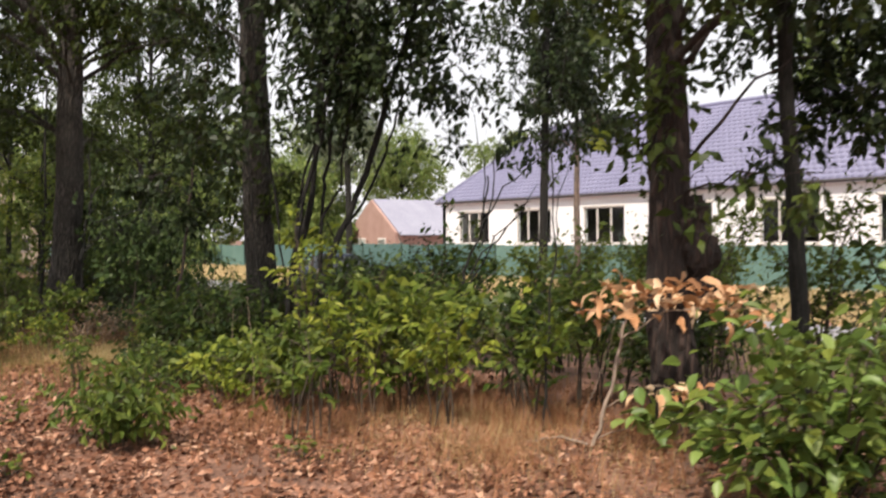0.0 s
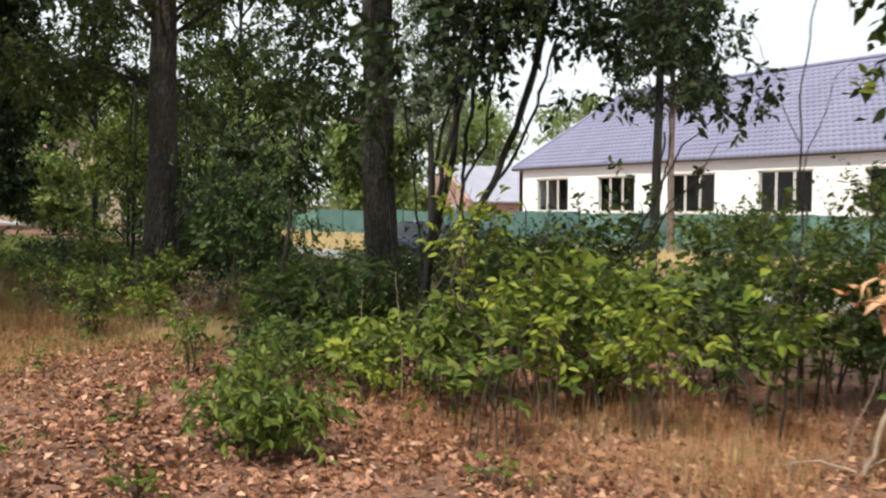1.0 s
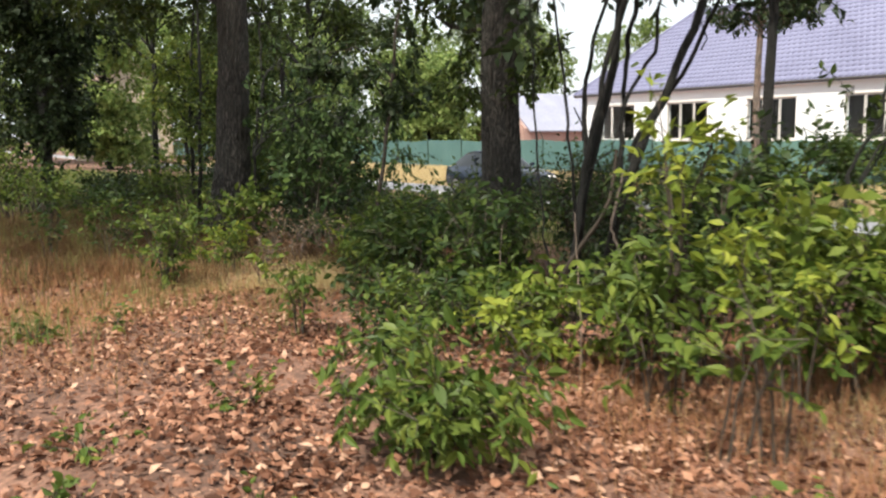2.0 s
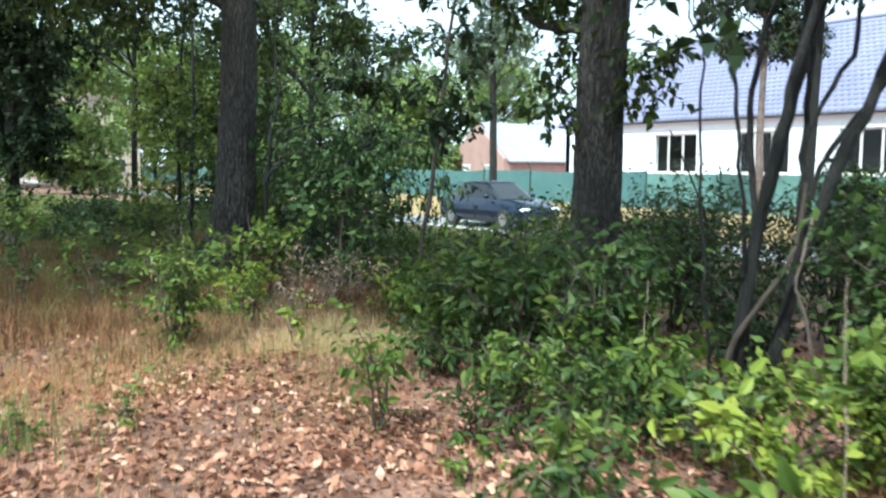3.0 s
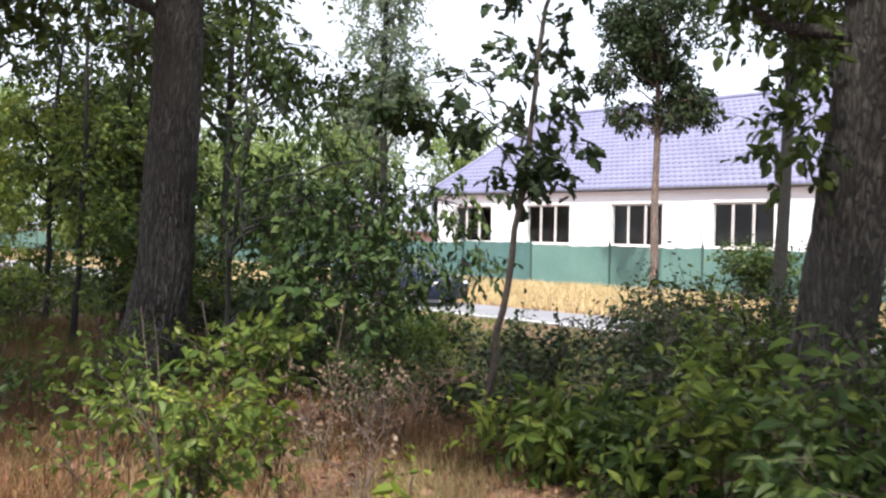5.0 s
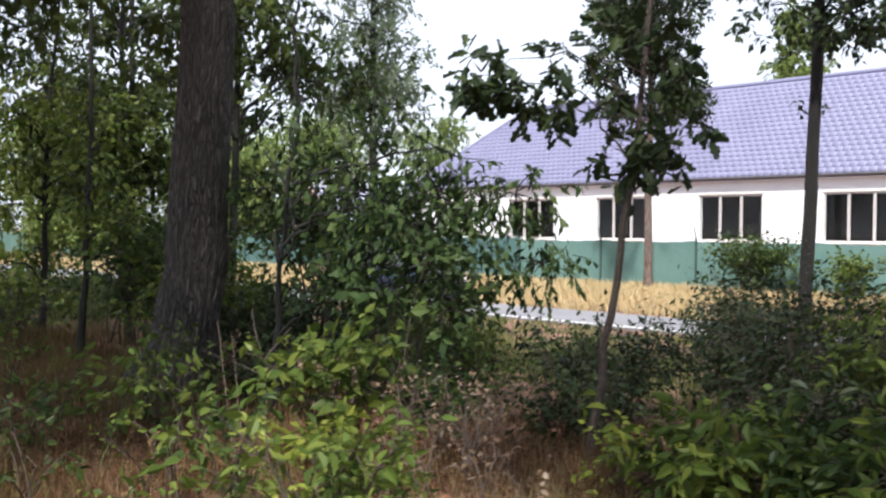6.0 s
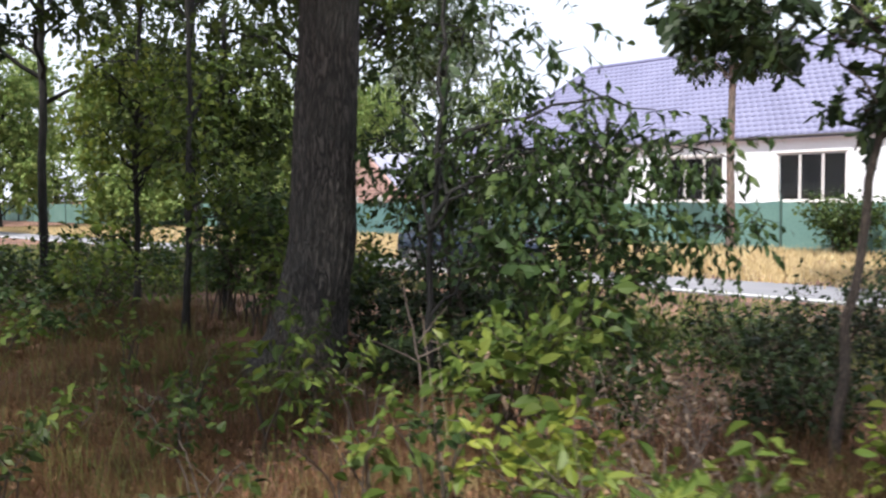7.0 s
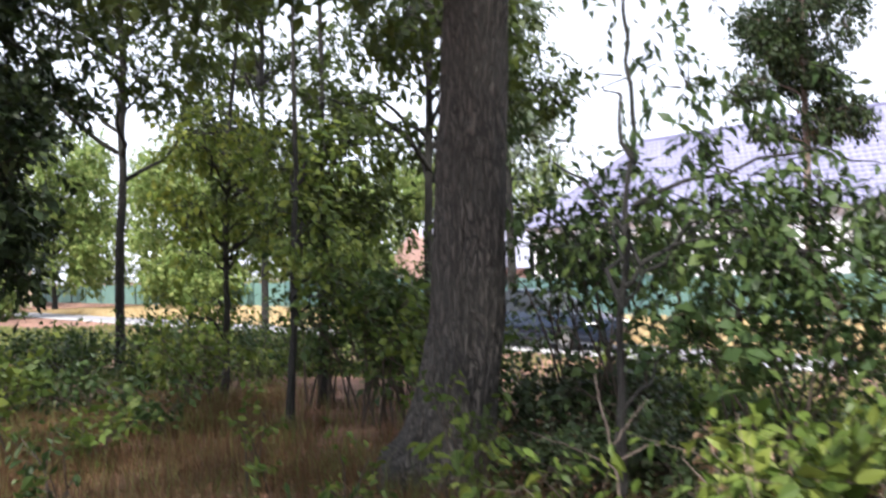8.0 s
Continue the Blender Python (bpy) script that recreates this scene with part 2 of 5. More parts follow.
def mesh_data(name, verts, faces, material, smooth=False):
    """A mesh from numpy arrays; faces are rows of 3 or of 4."""
    verts, faces = np.asarray(verts, np.float32), np.asarray(faces, np.int32)
    k = faces.shape[1]
    me = bpy.data.meshes.new(name)
    me.vertices.add(len(verts))
    me.vertices.foreach_set("co", verts.ravel())
    me.loops.add(faces.size)
    me.loops.foreach_set("vertex_index", faces.ravel())
    me.polygons.add(len(faces))
    me.polygons.foreach_set("loop_start", np.arange(0, faces.size, k, dtype=np.int32))
    me.polygons.foreach_set("use_smooth", np.full(len(faces), smooth))
    me.update(calc_edges=True)
    me.materials.append(material)
    return me


def mesh_ob(name, verts, faces, material, parent=None, label="", smooth=False):
    ob = new(name, mesh_data(name, verts, faces, material, smooth))
    if parent is not None:
        ob.parent = parent
    if label:
        ob["label"] = label
    return ob


def part(name, bm, material, parent=None, label="", smooth=False):
    me = bpy.data.meshes.new(name)
    bm.to_mesh(me)
    bm.free()
    me.materials.append(material)
    if smooth:
        for p in me.polygons:
            p.use_smooth = True
    ob = new(name, me)
    if parent is not None:
        ob.parent = parent
    if label:
        ob["label"] = label
    return ob


def box_bm(x0, x1, y0, y1, z0, z1, bevel=0.0, bm=None):
    bm = bm or bmesh.new()
    r = bmesh.ops.create_cube(bm, size=1.0)
    for v in r["verts"]:
        v.co = Vector(((x0 + x1) / 2 + v.co.x * (x1 - x0), (y0 + y1) / 2 + v.co.y * (y1 - y0), (z0 + z1) / 2 + v.co.z * (z1 - z0)))
    if bevel:
        es = list({e for v in r["verts"] for e in v.link_edges})
        bmesh.ops.bevel(bm, geom=es, offset=bevel, segments=1, affect="EDGES")
    return bm


class Pile:
    """Gathers pieces of one mesh."""

    def __init__(self):
        self.v, self.f, self.n = [], [], 0

    def add(self, verts, faces):
        self.v.append(verts)
        self.f.append(np.asarray(faces) + self.n)
        self.n += len(verts)

    def ob(self, name, material, parent=None, label="", smooth=False):
        return mesh_ob(name, np.concatenate(self.v), np.concatenate(self.f), material, parent, label, smooth)


def unit(a):
    a = np.asarray(a, float)
    return a / np.maximum(np.linalg.norm(a, axis=-1, keepdims=True), 1e-9)


def tube(points, radii, sides=7, rough=0.0, rng=None):
    """A closed tube along a line of points, as quads."""
    p = np.asarray(points, float)
    r = np.asarray(radii, float)
    d = unit(np.gradient(p, axis=0))
    ref = np.where(np.abs(d[:, 2:3]) > 0.9, [[1.0, 0, 0]], [[0, 0, 1.0]])
    s = unit(np.cross(d, ref))
    for i in range(1, len(p)):          # keep the rings from twisting
        s[i] = unit(s[i - 1] - d[i] * (s[i - 1] @ d[i]))
    u = np.cross(d, s)
    a = np.linspace(0, 2 * np.pi, sides, endpoint=False)
    rr = r[:, None] * np.ones(sides)
    if rough:
        rr = rr * (1 + rough * rng.standard_normal(rr.shape))
    v = p[:, None] + rr[..., None] * (np.cos(a)[None, :, None] * s[:, None] + np.sin(a)[None, :, None] * u[:, None])
    i, j = np.meshgrid(np.arange(len(p) - 1), np.arange(sides), indexing="ij")
    k = (j + 1) % sides
    f = np.stack([i * sides + j, i * sides + k, (i + 1) * sides + k, (i + 1) * sides + j], -1).reshape(-1, 4)
    return v.reshape(-1, 3), f


def oval_leaf(stations):
    """A leaf blade: half widths along its length, folded along the midrib and drooping at the tip."""
    v, f = [(0.0, 0.0, 0.0)], []
    for u, w in stations:
        z = -0.12 * u * u
        v += [(-w, u - 0.04, z + 0.24 * w), (0.0, u, z), (w, u - 0.04, z + 0.24 * w)]
    v.append((0.0, 1.0, -0.14))
    n = len(stations)
    f += [(0, 2, 1), (0, 3, 2)]
    for k in range(n - 1):
        a = 1 + 3 * k
        f += [(a, a + 1, a + 4), (a, a + 4, a + 3), (a + 1, a + 2, a + 5), (a + 1, a + 5, a + 4)]
    a = 1 + 3 * (n - 1)
    f += [(a, a + 1, a + 3), (a + 1, a + 2, a + 3)]
    return np.array(v), np.array(f)


LEAF_FULL = oval_leaf([(0.2, 0.3), (0.45, 0.5), (0.72, 0.36)])
LEAF_LITE = (np.array([[0, 0, 0], [-0.5, 0.45, 0.1], [0.5, 0.45, 0.1], [0, 1, -0.08]]), np.array([[0, 2, 1], [1, 2, 3]]))
LEAF_LOBED = (np.array([[0, 0, 0], [-0.32, 0.22, 0.05], [-0.18, 0.36, 0.02], [-0.5, 0.55, 0.1], [-0.26, 0.7, 0.04], [-0.3, 0.9, 0.05], [0, 1, -0.06],
                        [0.3, 0.9, 0.05], [0.26, 0.7, 0.04], [0.5, 0.55, 0.1], [0.18, 0.36, 0.02], [0.32, 0.22, 0.05], [0, 0.5, -0.03]]),
              np.array([[12, i, i - 1] for i in range(1, 12)] + [[12, 0, 11]]))


def leaf_arrays(pos, way, size, width, rng, shape=LEAF_LITE, flat=0.6):
    """Leaves at pos along way; flat: how far their faces turn up to the sky."""
    n = len(pos)
    y = unit(way)
    ref = np.array([0, 0, 1.0]) * flat + (1 - flat) * rng.standard_normal((n, 3))
    x = unit(np.cross(y, ref))
    z = np.cross(x, y)
    t, f = shape
    size = np.broadcast_to(np.asarray(size, float), (n,))
    w = size * width * rng.uniform(0.75, 1.2, n)
    v = (pos[:, None] + (t[None, :, 0:1] * w[:, None, None]) * x[:, None] + (t[None, :, 1:2] * size[:, None, None]) * y[:, None]
         + (t[None, :, 2:3] * size[:, None, None] * rng.uniform(0.2, 1.8, n)[:, None, None]) * z[:, None])
    ff = f[None] + (np.arange(n) * len(t))[:, None, None]
    return v.reshape(-1, 3), ff.reshape(-1, 3)


# ---- the lie of the land ----


def land(x, y):
    """Height of the ground: level along the path, falling gently to the road."""
    x, y = np.asarray(x, float), np.asarray(y, float)
    s = np.clip((x - 5.5) / 7.0, 0, 1)
    z = -0.5 * s * s * (3 - 2 * s)
    near = np.clip(1 - np.abs(x) / 14, 0, 1)
    return z + near * (0.03 * np.sin(1.3 * x + 0.7 * y) + 0.025 * np.sin(2.1 * y - 0.9 * x + 1.0))


def spread(a, b, fine0, fine1, step, grow):
    mid = list(np.arange(fine0, fine1 + 1e-6, step))
    lo, hi, s = [], [], step
    p = fine0
    while p > a:
        s *= grow
        p = max(a, p - s)
        lo.append(p)
    s, p = step, fine1
    while p < b:
        s *= grow
        p = min(b, p + s)
        hi.append(p)
    return np.array(lo[::-1] + mid + hi)


gx, gy = spread(-2500, 2500, -4, 12, 0.12, 1.25), spread(-2500, 2500, -1, 20, 0.12, 1.25)
XX, YY = np.meshgrid(gx, gy, indexing="ij")
rg = np.random.default_rng(3)
fine = (np.abs(XX) < 12) & (YY > -1) & (YY < 20)
ZZ = land(XX, YY) + fine * rg.standard_normal(XX.shape) * 0.008
gi, gj = np.meshgrid(np.arange(len(gx) - 1), np.arange(len(gy) - 1), indexing="ij")
q = gi * len(gy) + gj
ground = mesh_ob("ground", np.stack([XX, YY, ZZ], -1).reshape(-1, 3), np.stack([q, q + len(gy), q + len(gy) + 1, q + 1], -1).reshape(-1, 4), M_SOIL, smooth=True)
tagged(ground, "brown forest soil strewn with litter, falling to a road", "ground", kind="structure")

ROAD_X0, ROAD_X1, LOW = 15.7, 18.4, -0.5
road = part("road", box_bm(ROAD_X0, ROAD_X1, -400, 600, LOW - 0.25, LOW + 0.03), M_ASPHALT)
tagged(road, "pale grey worn asphalt country road", "road", kind="structure")

edge_line = part("road_line", box_bm(ROAD_X0 + 0.16, ROAD_X0 + 0.28, -200, 300, LOW + 0.02, LOW + 0.034), M_PAINT)
tagged(edge_line, "worn white edge line painted on the asphalt", "road line", kind="structure")

# ---- the long white building ----
WX, WY0, WY1, WTOP = 37.62, -9.0, 45.6, 4.06      # front wall, its ends, its top
WIN_Y = [43.85 - 5.52 * i for i in range(9)]      # far jamb of each window
WIN_W, WIN_Z0, WIN_Z1, DEEP = 2.95, 1.15, 3.235, 10.0
house = tagged(new("house"), "long white plastered single-storey building with grey tiled hip roof", "building")
house.location = (WX, (WY0 + WY1) / 2, LOW)


def under(ob, parent):
    """Parents ob and keeps it where its mesh says."""
    ob.parent = parent
    top = parent
    off = Vector(top.location)
    while top.parent is not None:
        top = top.parent
        off += Vector(top.location)
    ob.location = Vector(ob.location) - off
    return ob


def hpart(name, bm, material, label="", smooth=False):
    return under(part(name, bm, material, None, label, smooth), house)


wall = bmesh.new()
edges = []
for y1 in WIN_Y:
    edges.append((y1 - WIN_W, y1))
edges.sort()
box_bm(WX, WX + 0.35, WY0, WY1, LOW - 0.3, WIN_Z0, bm=wall)
box_bm(WX, WX + 0.35, WY0, WY1, WIN_Z1, WTOP, bm=wall)
last = WY0
for a, b in edges + [(WY1, WY1)]:
    if a > last:
        box_bm(WX, WX + 0.35, last, a, WIN_Z0, WIN_Z1, bm=wall)
    last = b
box_bm(WX, WX + DEEP, WY1 - 0.35, WY1 + 0.003, LOW - 0.3, WTOP, bm=wall)
box_bm(WX, WX + DEEP, WY0 - 0.003, WY0 + 0.35, LOW - 0.3, WTOP, bm=wall)
box_bm(WX + DEEP - 0.35, WX + DEEP, WY0, WY1, LOW - 0.3, WTOP, bm=wall)
hpart("wall", wall, M_PLASTER)
# unseen room wall and ceiling, added so the windows stay dark
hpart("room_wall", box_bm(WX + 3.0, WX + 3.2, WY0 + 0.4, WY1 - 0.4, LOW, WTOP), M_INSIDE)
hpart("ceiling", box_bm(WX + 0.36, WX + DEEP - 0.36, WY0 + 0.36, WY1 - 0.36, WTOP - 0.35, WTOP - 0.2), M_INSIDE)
for y1 in WIN_Y:
    y0 = y1 - WIN_W
    win = new("window")
    win.location = (WX, (y0 + y1) / 2, WIN_Z0)
    under(win, house)

    def wpart(name, bm, material, win=win):
        return under(part(name, bm, material), win)

    fr = bmesh.new()
    fx0, fx1 = WX + 0.06, WX + 0.14
    box_bm(fx0, fx1, y0, y1, WIN_Z0, WIN_Z0 + 0.08, bm=fr)
    box_bm(fx0, fx1, y0, y1, WIN_Z1 - 0.08, WIN_Z1, bm=fr)
    box_bm(fx0, fx1, y0, y0 + 0.07, WIN_Z0 + 0.08, WIN_Z1 - 0.08, bm=fr)
    box_bm(fx0, fx1, y1 - 0.07, y1, WIN_Z0 + 0.08, WIN_Z1 - 0.08, bm=fr)
    wpart("window_frame", fr, M_MULLION)
    third = WIN_W / 3
    for k in (1, 2):
        wpart("mullion", box_bm(fx0 - 0.03, fx1, y0 + k * third - 0.055, y0 + k * third + 0.055, WIN_Z0 + 0.08, WIN_Z1 - 0.08, 0.01), M_MULLION)
    for k in range(3):
        pane = wpart("pane", box_bm(WX + 0.095, WX + 0.1, y0 + k * third + 0.07, y0 + (k + 1) * third - 0.07, WIN_Z0 + 0.08, WIN_Z1 - 0.08), M_GLASS)
        pane.visible_shadow = False
        for hz in (0.3, 0.5, 0.7):
            wpart("grille_bar", box_bm(WX + 0.16, WX + 0.175, y0 + k * third + 0.03, y0 + (k + 1) * third - 0.03, WIN_Z0 + hz, WIN_Z0 + hz + 0.018), M_FASCIA)
    wpart("sill", box_bm(WX - 0.09, WX + 0.055, y0 - 0.08, y1 + 0.08, WIN_Z0 - 0.06, WIN_Z0 + 0.005, 0.008), M_FRAME)
    wpart("lintel_trim", box_bm(WX - 0.025, WX + 0.02, y0 - 0.1, y1 + 0.1, WIN_Z1 + 0.004, WIN_Z1 + 0.1, 0.008), M_FRAME)

EX, EZ, RX, RZ = WX - 0.22, 4.02, WX + DEEP / 2, 8.95
HIP = RX - EX
RY1 = WY1 + 0.5 - HIP
roofv = [(EX, WY0 - 0.5, EZ), (EX, WY1 + 0.5, EZ), (RX, RY1, RZ), (RX, WY0 - 0.5 + HIP, RZ), (2 * RX - EX, WY1 + 0.5, EZ), (2 * RX - EX, WY0 - 0.5, EZ)]
rb = bmesh.new()
low = [rb.verts.new((x, y, z - 0.16)) for x, y, z in roofv]
top = [rb.verts.new(v) for v in roofv]
for s in ((0, 3, 2, 1), (1, 2, 4), (4, 2, 3, 5), (5, 3, 0)):
    rb.faces.new([top[i] for i in s])
    rb.faces.new([low[i] for i in reversed(s)])
for a, b in ((0, 1), (1, 4), (4, 5), (5, 0)):
    rb.faces.new([top[a], top[b], low[b], low[a]])
roof = hpart("roof", rb, M_ROOF)
hpart("gutter", box_bm(EX - 0.12, EX - 0.002, WY0 - 0.5, WY1 + 0.5, EZ - 0.12, EZ - 0.02, 0.025), M_FASCIA, "dark gutter under the eaves")
hpart("soffit", box_bm(EX, WX - 0.003, WY0 - 0.5, WY1 + 0.5, EZ - 0.2, EZ - 0.165), M_PLASTER)
cap_v, cap_f = tube([(RX, WY0 + HIP - 0.5, RZ + 0.02), (RX, RY1 / 2, RZ + 0.02), (RX, RY1, RZ + 0.02)], [0.13] * 3, 8)
under(mesh_ob("ridge_cap", cap_v, cap_f, M_ROOF, smooth=True), house)
cap_v, cap_f = tube([(EX, WY1 + 0.5, EZ + 0.02), ((EX + RX) / 2, (WY1 + 0.5 + RY1) / 2, (EZ + RZ) / 2 + 0.02), (RX, RY1, RZ + 0.02)], [0.11] * 3, 8)
under(mesh_ob("hip_cap", cap_v, cap_f, M_ROOF, smooth=True), house)

# ---- a brick house farther off ----
cottage = tagged(new("cottage"), "pink brick house with light grey sheet roof", "building")
cottage.location = (44.6, 60.7, LOW)      # its near corner; the gable faces the path, the ridge runs away from it
CL, CW, CE, CR = 13.0, 7.5, 2.6, 5.6      # length, width, eaves, ridge


def cpart(name, bm, material, label=""):
    return part(name, bm, material, cottage, label)


cpart("wall", box_bm(0, CL, 0, CW, -0.2, CE), M_BRICK)
gb = bmesh.new()
gv = [gb.verts.new(v) for v in ((0, 0, CE), (0, CW, CE), (0, CW / 2, CR), (0.3, 0, CE), (0.3, CW, CE), (0.3, CW / 2, CR))]
for s in ((0, 2, 1), (3, 4, 5), (0, 3, 5, 2), (1, 2, 5, 4), (0, 1, 4, 3)):
    gb.faces.new([gv[i] for i in s])
cpart("gable", gb, M_BRICK)
for y_out in (-0.4, CW + 0.4):
    sb = bmesh.new()
    drop = 0.4 * (CR - CE) / (CW / 2)
    vs = [sb.verts.new((x, y, z + up)) for up in (0.12, 0.0) for x, y, z in ((0.32, y_out, CE - drop), (CL + 0.3, y_out, CE - drop), (CL + 0.3, CW / 2, CR), (0.32, CW / 2, CR))]
    for s in ((0, 1, 2, 3), (4, 7, 6, 5), (0, 4, 5, 1), (1, 5, 6, 2), (3, 7, 4, 0)):
        sb.faces.new([vs[i] for i in s])
    cpart("roof", sb, M_ROOF_LIGHT)
for wy in (2.0, 5.2):
    w = part("window", box_bm(-0.06, 0.02, wy - 0.6, wy + 0.6, 0.9, 2.1, 0.02), M_FRAME, cottage)
    part("pane", box_bm(-0.075, -0.062, wy - 0.5, wy + 0.5, 1.0, 2.0), M_GLASS, w)

# ---- a tall beige house beyond the fence ----
villa = tagged(new("villa"), "beige two-storey house with brown roof among trees", "building")
villa.location = (15.0, 88.0, LOW)
VW, VD, VE, VR = 7.6, 8.0, 6.4, 9.6       # width, depth, eaves, ridge
part("wall", box_bm(0, VW, 0, VD, -0.2, VE), M_BEIGE, villa)
gb = bmesh.new()
gv = [gb.verts.new(v) for v in ((0, 0.02, VE), (VW, 0.02, VE), (VW / 2, 0.02, VR), (0, 0.32, VE), (VW, 0.32, VE), (VW / 2, 0.32, VR))]
for fc in ((0, 1, 2), (3, 5, 4), (0, 2, 5, 3), (1, 4, 5, 2), (0, 3, 4, 1)):
    gb.faces.new([gv[i] for i in fc])
part("gable", gb, M_BEIGE, villa)
for x_out in (-0.5, VW + 0.5):
    sb = bmesh.new()
    drop = 0.5 * (VR - VE) / (VW / 2)
    vs = [sb.verts.new((x, y, z + up)) for up in (0.14, 0.0) for x, y, z in ((x_out, -0.5, VE - drop), (x_out, VD + 0.4, VE - drop), (VW / 2, VD + 0.4, VR), (VW / 2, -0.5, VR))]
    for fc in ((0, 1, 2, 3), (4, 7, 6, 5), (0, 4, 5, 1), (1, 5, 6, 2), (3, 7, 4, 0)):
        sb.faces.new([vs[i] for i in fc])
    bmesh.ops.recalc_face_normals(sb, faces=sb.faces)
    part("roof", sb, M_TILE_BROWN, villa)
for wx in (1.9, 5.7):
    for wz in (1.1, 4.0):
        w = part("window", box_bm(wx - 0.65, wx + 0.65, -0.05, 0.03, wz, wz + 1.4, 0.02), M_FRAME, villa)
        # dark sheet for the unlit room, in place of glass
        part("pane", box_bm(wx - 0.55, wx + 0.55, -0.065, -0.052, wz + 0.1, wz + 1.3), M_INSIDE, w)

# ---- green screened fence ----
FX, FZ = 29.3, LOW
fence = tagged(new("fence"), "green fabric-screened fence with steel posts and angled arms", "fence")
fence.location = (FX, 31.3, FZ)
STEP = 3.95
pb = box_bm(-0.035, 0.035, -0.035, 0.035, -0.2, 1.8, 0.006)
post = part("post", pb, M_POST, fence)
post_mesh = post.data
post.location = (-0.07, 0, 0)
arm_v, arm_f = tube([(0.06, 0, 1.78), (0.03, 0, 1.9), (-0.16, 0, 2.22)], [0.022, 0.022, 0.016], 6)
arm = mesh_ob("arm", arm_v, arm_f, M_POST, post)
arm.location = (-0.06, 0, 0)
arm_mesh = arm.data


def screen_mesh(seed, drop):
    """A sagging, rippled sheet between two posts, with a thickness."""
    r = np.random.default_rng(seed)
    ny, nz = 24, 8
    yy = np.linspace(0, STEP - 0.02, ny)
    v = []
    sag = r.uniform(0.03, 0.09)
    ph = r.uniform(0, 6)
    for side in (0, 0.006):
        for j in range(nz):
            w = j / (nz - 1)
            for y in yy:
                u = y / STEP
                top_z = 1.7 - drop - sag * 4 * u * (1 - u) + 0.015 * math.sin(9 * y + ph)
                v.append((-0.02 - side + 0.03 * math.sin(5 * y + ph + 2 * w) * (0.3 + w * (1 - w)), y, 0.04 + w * (top_z - 0.04)))
    f = []
    for s in (0, 1):
        for j in range(nz - 1):
            for i in range(ny - 1):
                a = s * ny * nz + j * ny + i
                f.append((a, a + ny, a + ny + 1, a + 1) if s else (a, a + 1, a + ny + 1, a + ny))
    return np.array(v), np.array(f)


screens = [mesh_data("screen", *screen_mesh(s, d), m, True) for s, d, m in ((1, 0.0, M_SCREEN), (2, 0.02, M_SCREEN), (3, -0.06, M_SCREEN_OLD), (4, -0.04, M_SCREEN_OLD))]
for k in range(-9, 26):
    y = k * STEP
    if k:
        p2 = new("post", post_mesh)
        p2.parent, p2.location = fence, (-0.07, y, 0)
        a2 = new("arm", arm_mesh)
        a2.parent, a2.location = p2, (-0.06, 0, 0)
    s2 = new("screen_panel", screens[(k % 2) + (0 if k < 0 or k > 6 else 2)])
    s2.parent, s2.location = fence, (0, y + 0.01, 0)

# ---- a car on the road ----


def loft(sections):
    """A closed body through rings of (half width, height) points, one ring at each place along it."""
    bm = bmesh.new()
    rings = [[bm.verts.new((w * side, y, z)) for side, pts in ((1, ring), (-1, ring[::-1])) for w, z in pts] for y, ring in sections]
    k = len(rings[0])
    for a, b in zip(rings, rings[1:]):
        for i in range(k):
            bm.faces.new((a[i], a[(i + 1) % k], b[(i + 1) % k], b[i]))
    bm.faces.new(rings[0][::-1])
    bm.faces.new(rings[-1])
    bmesh.ops.recalc_face_normals(bm, faces=bm.faces)
    return bm


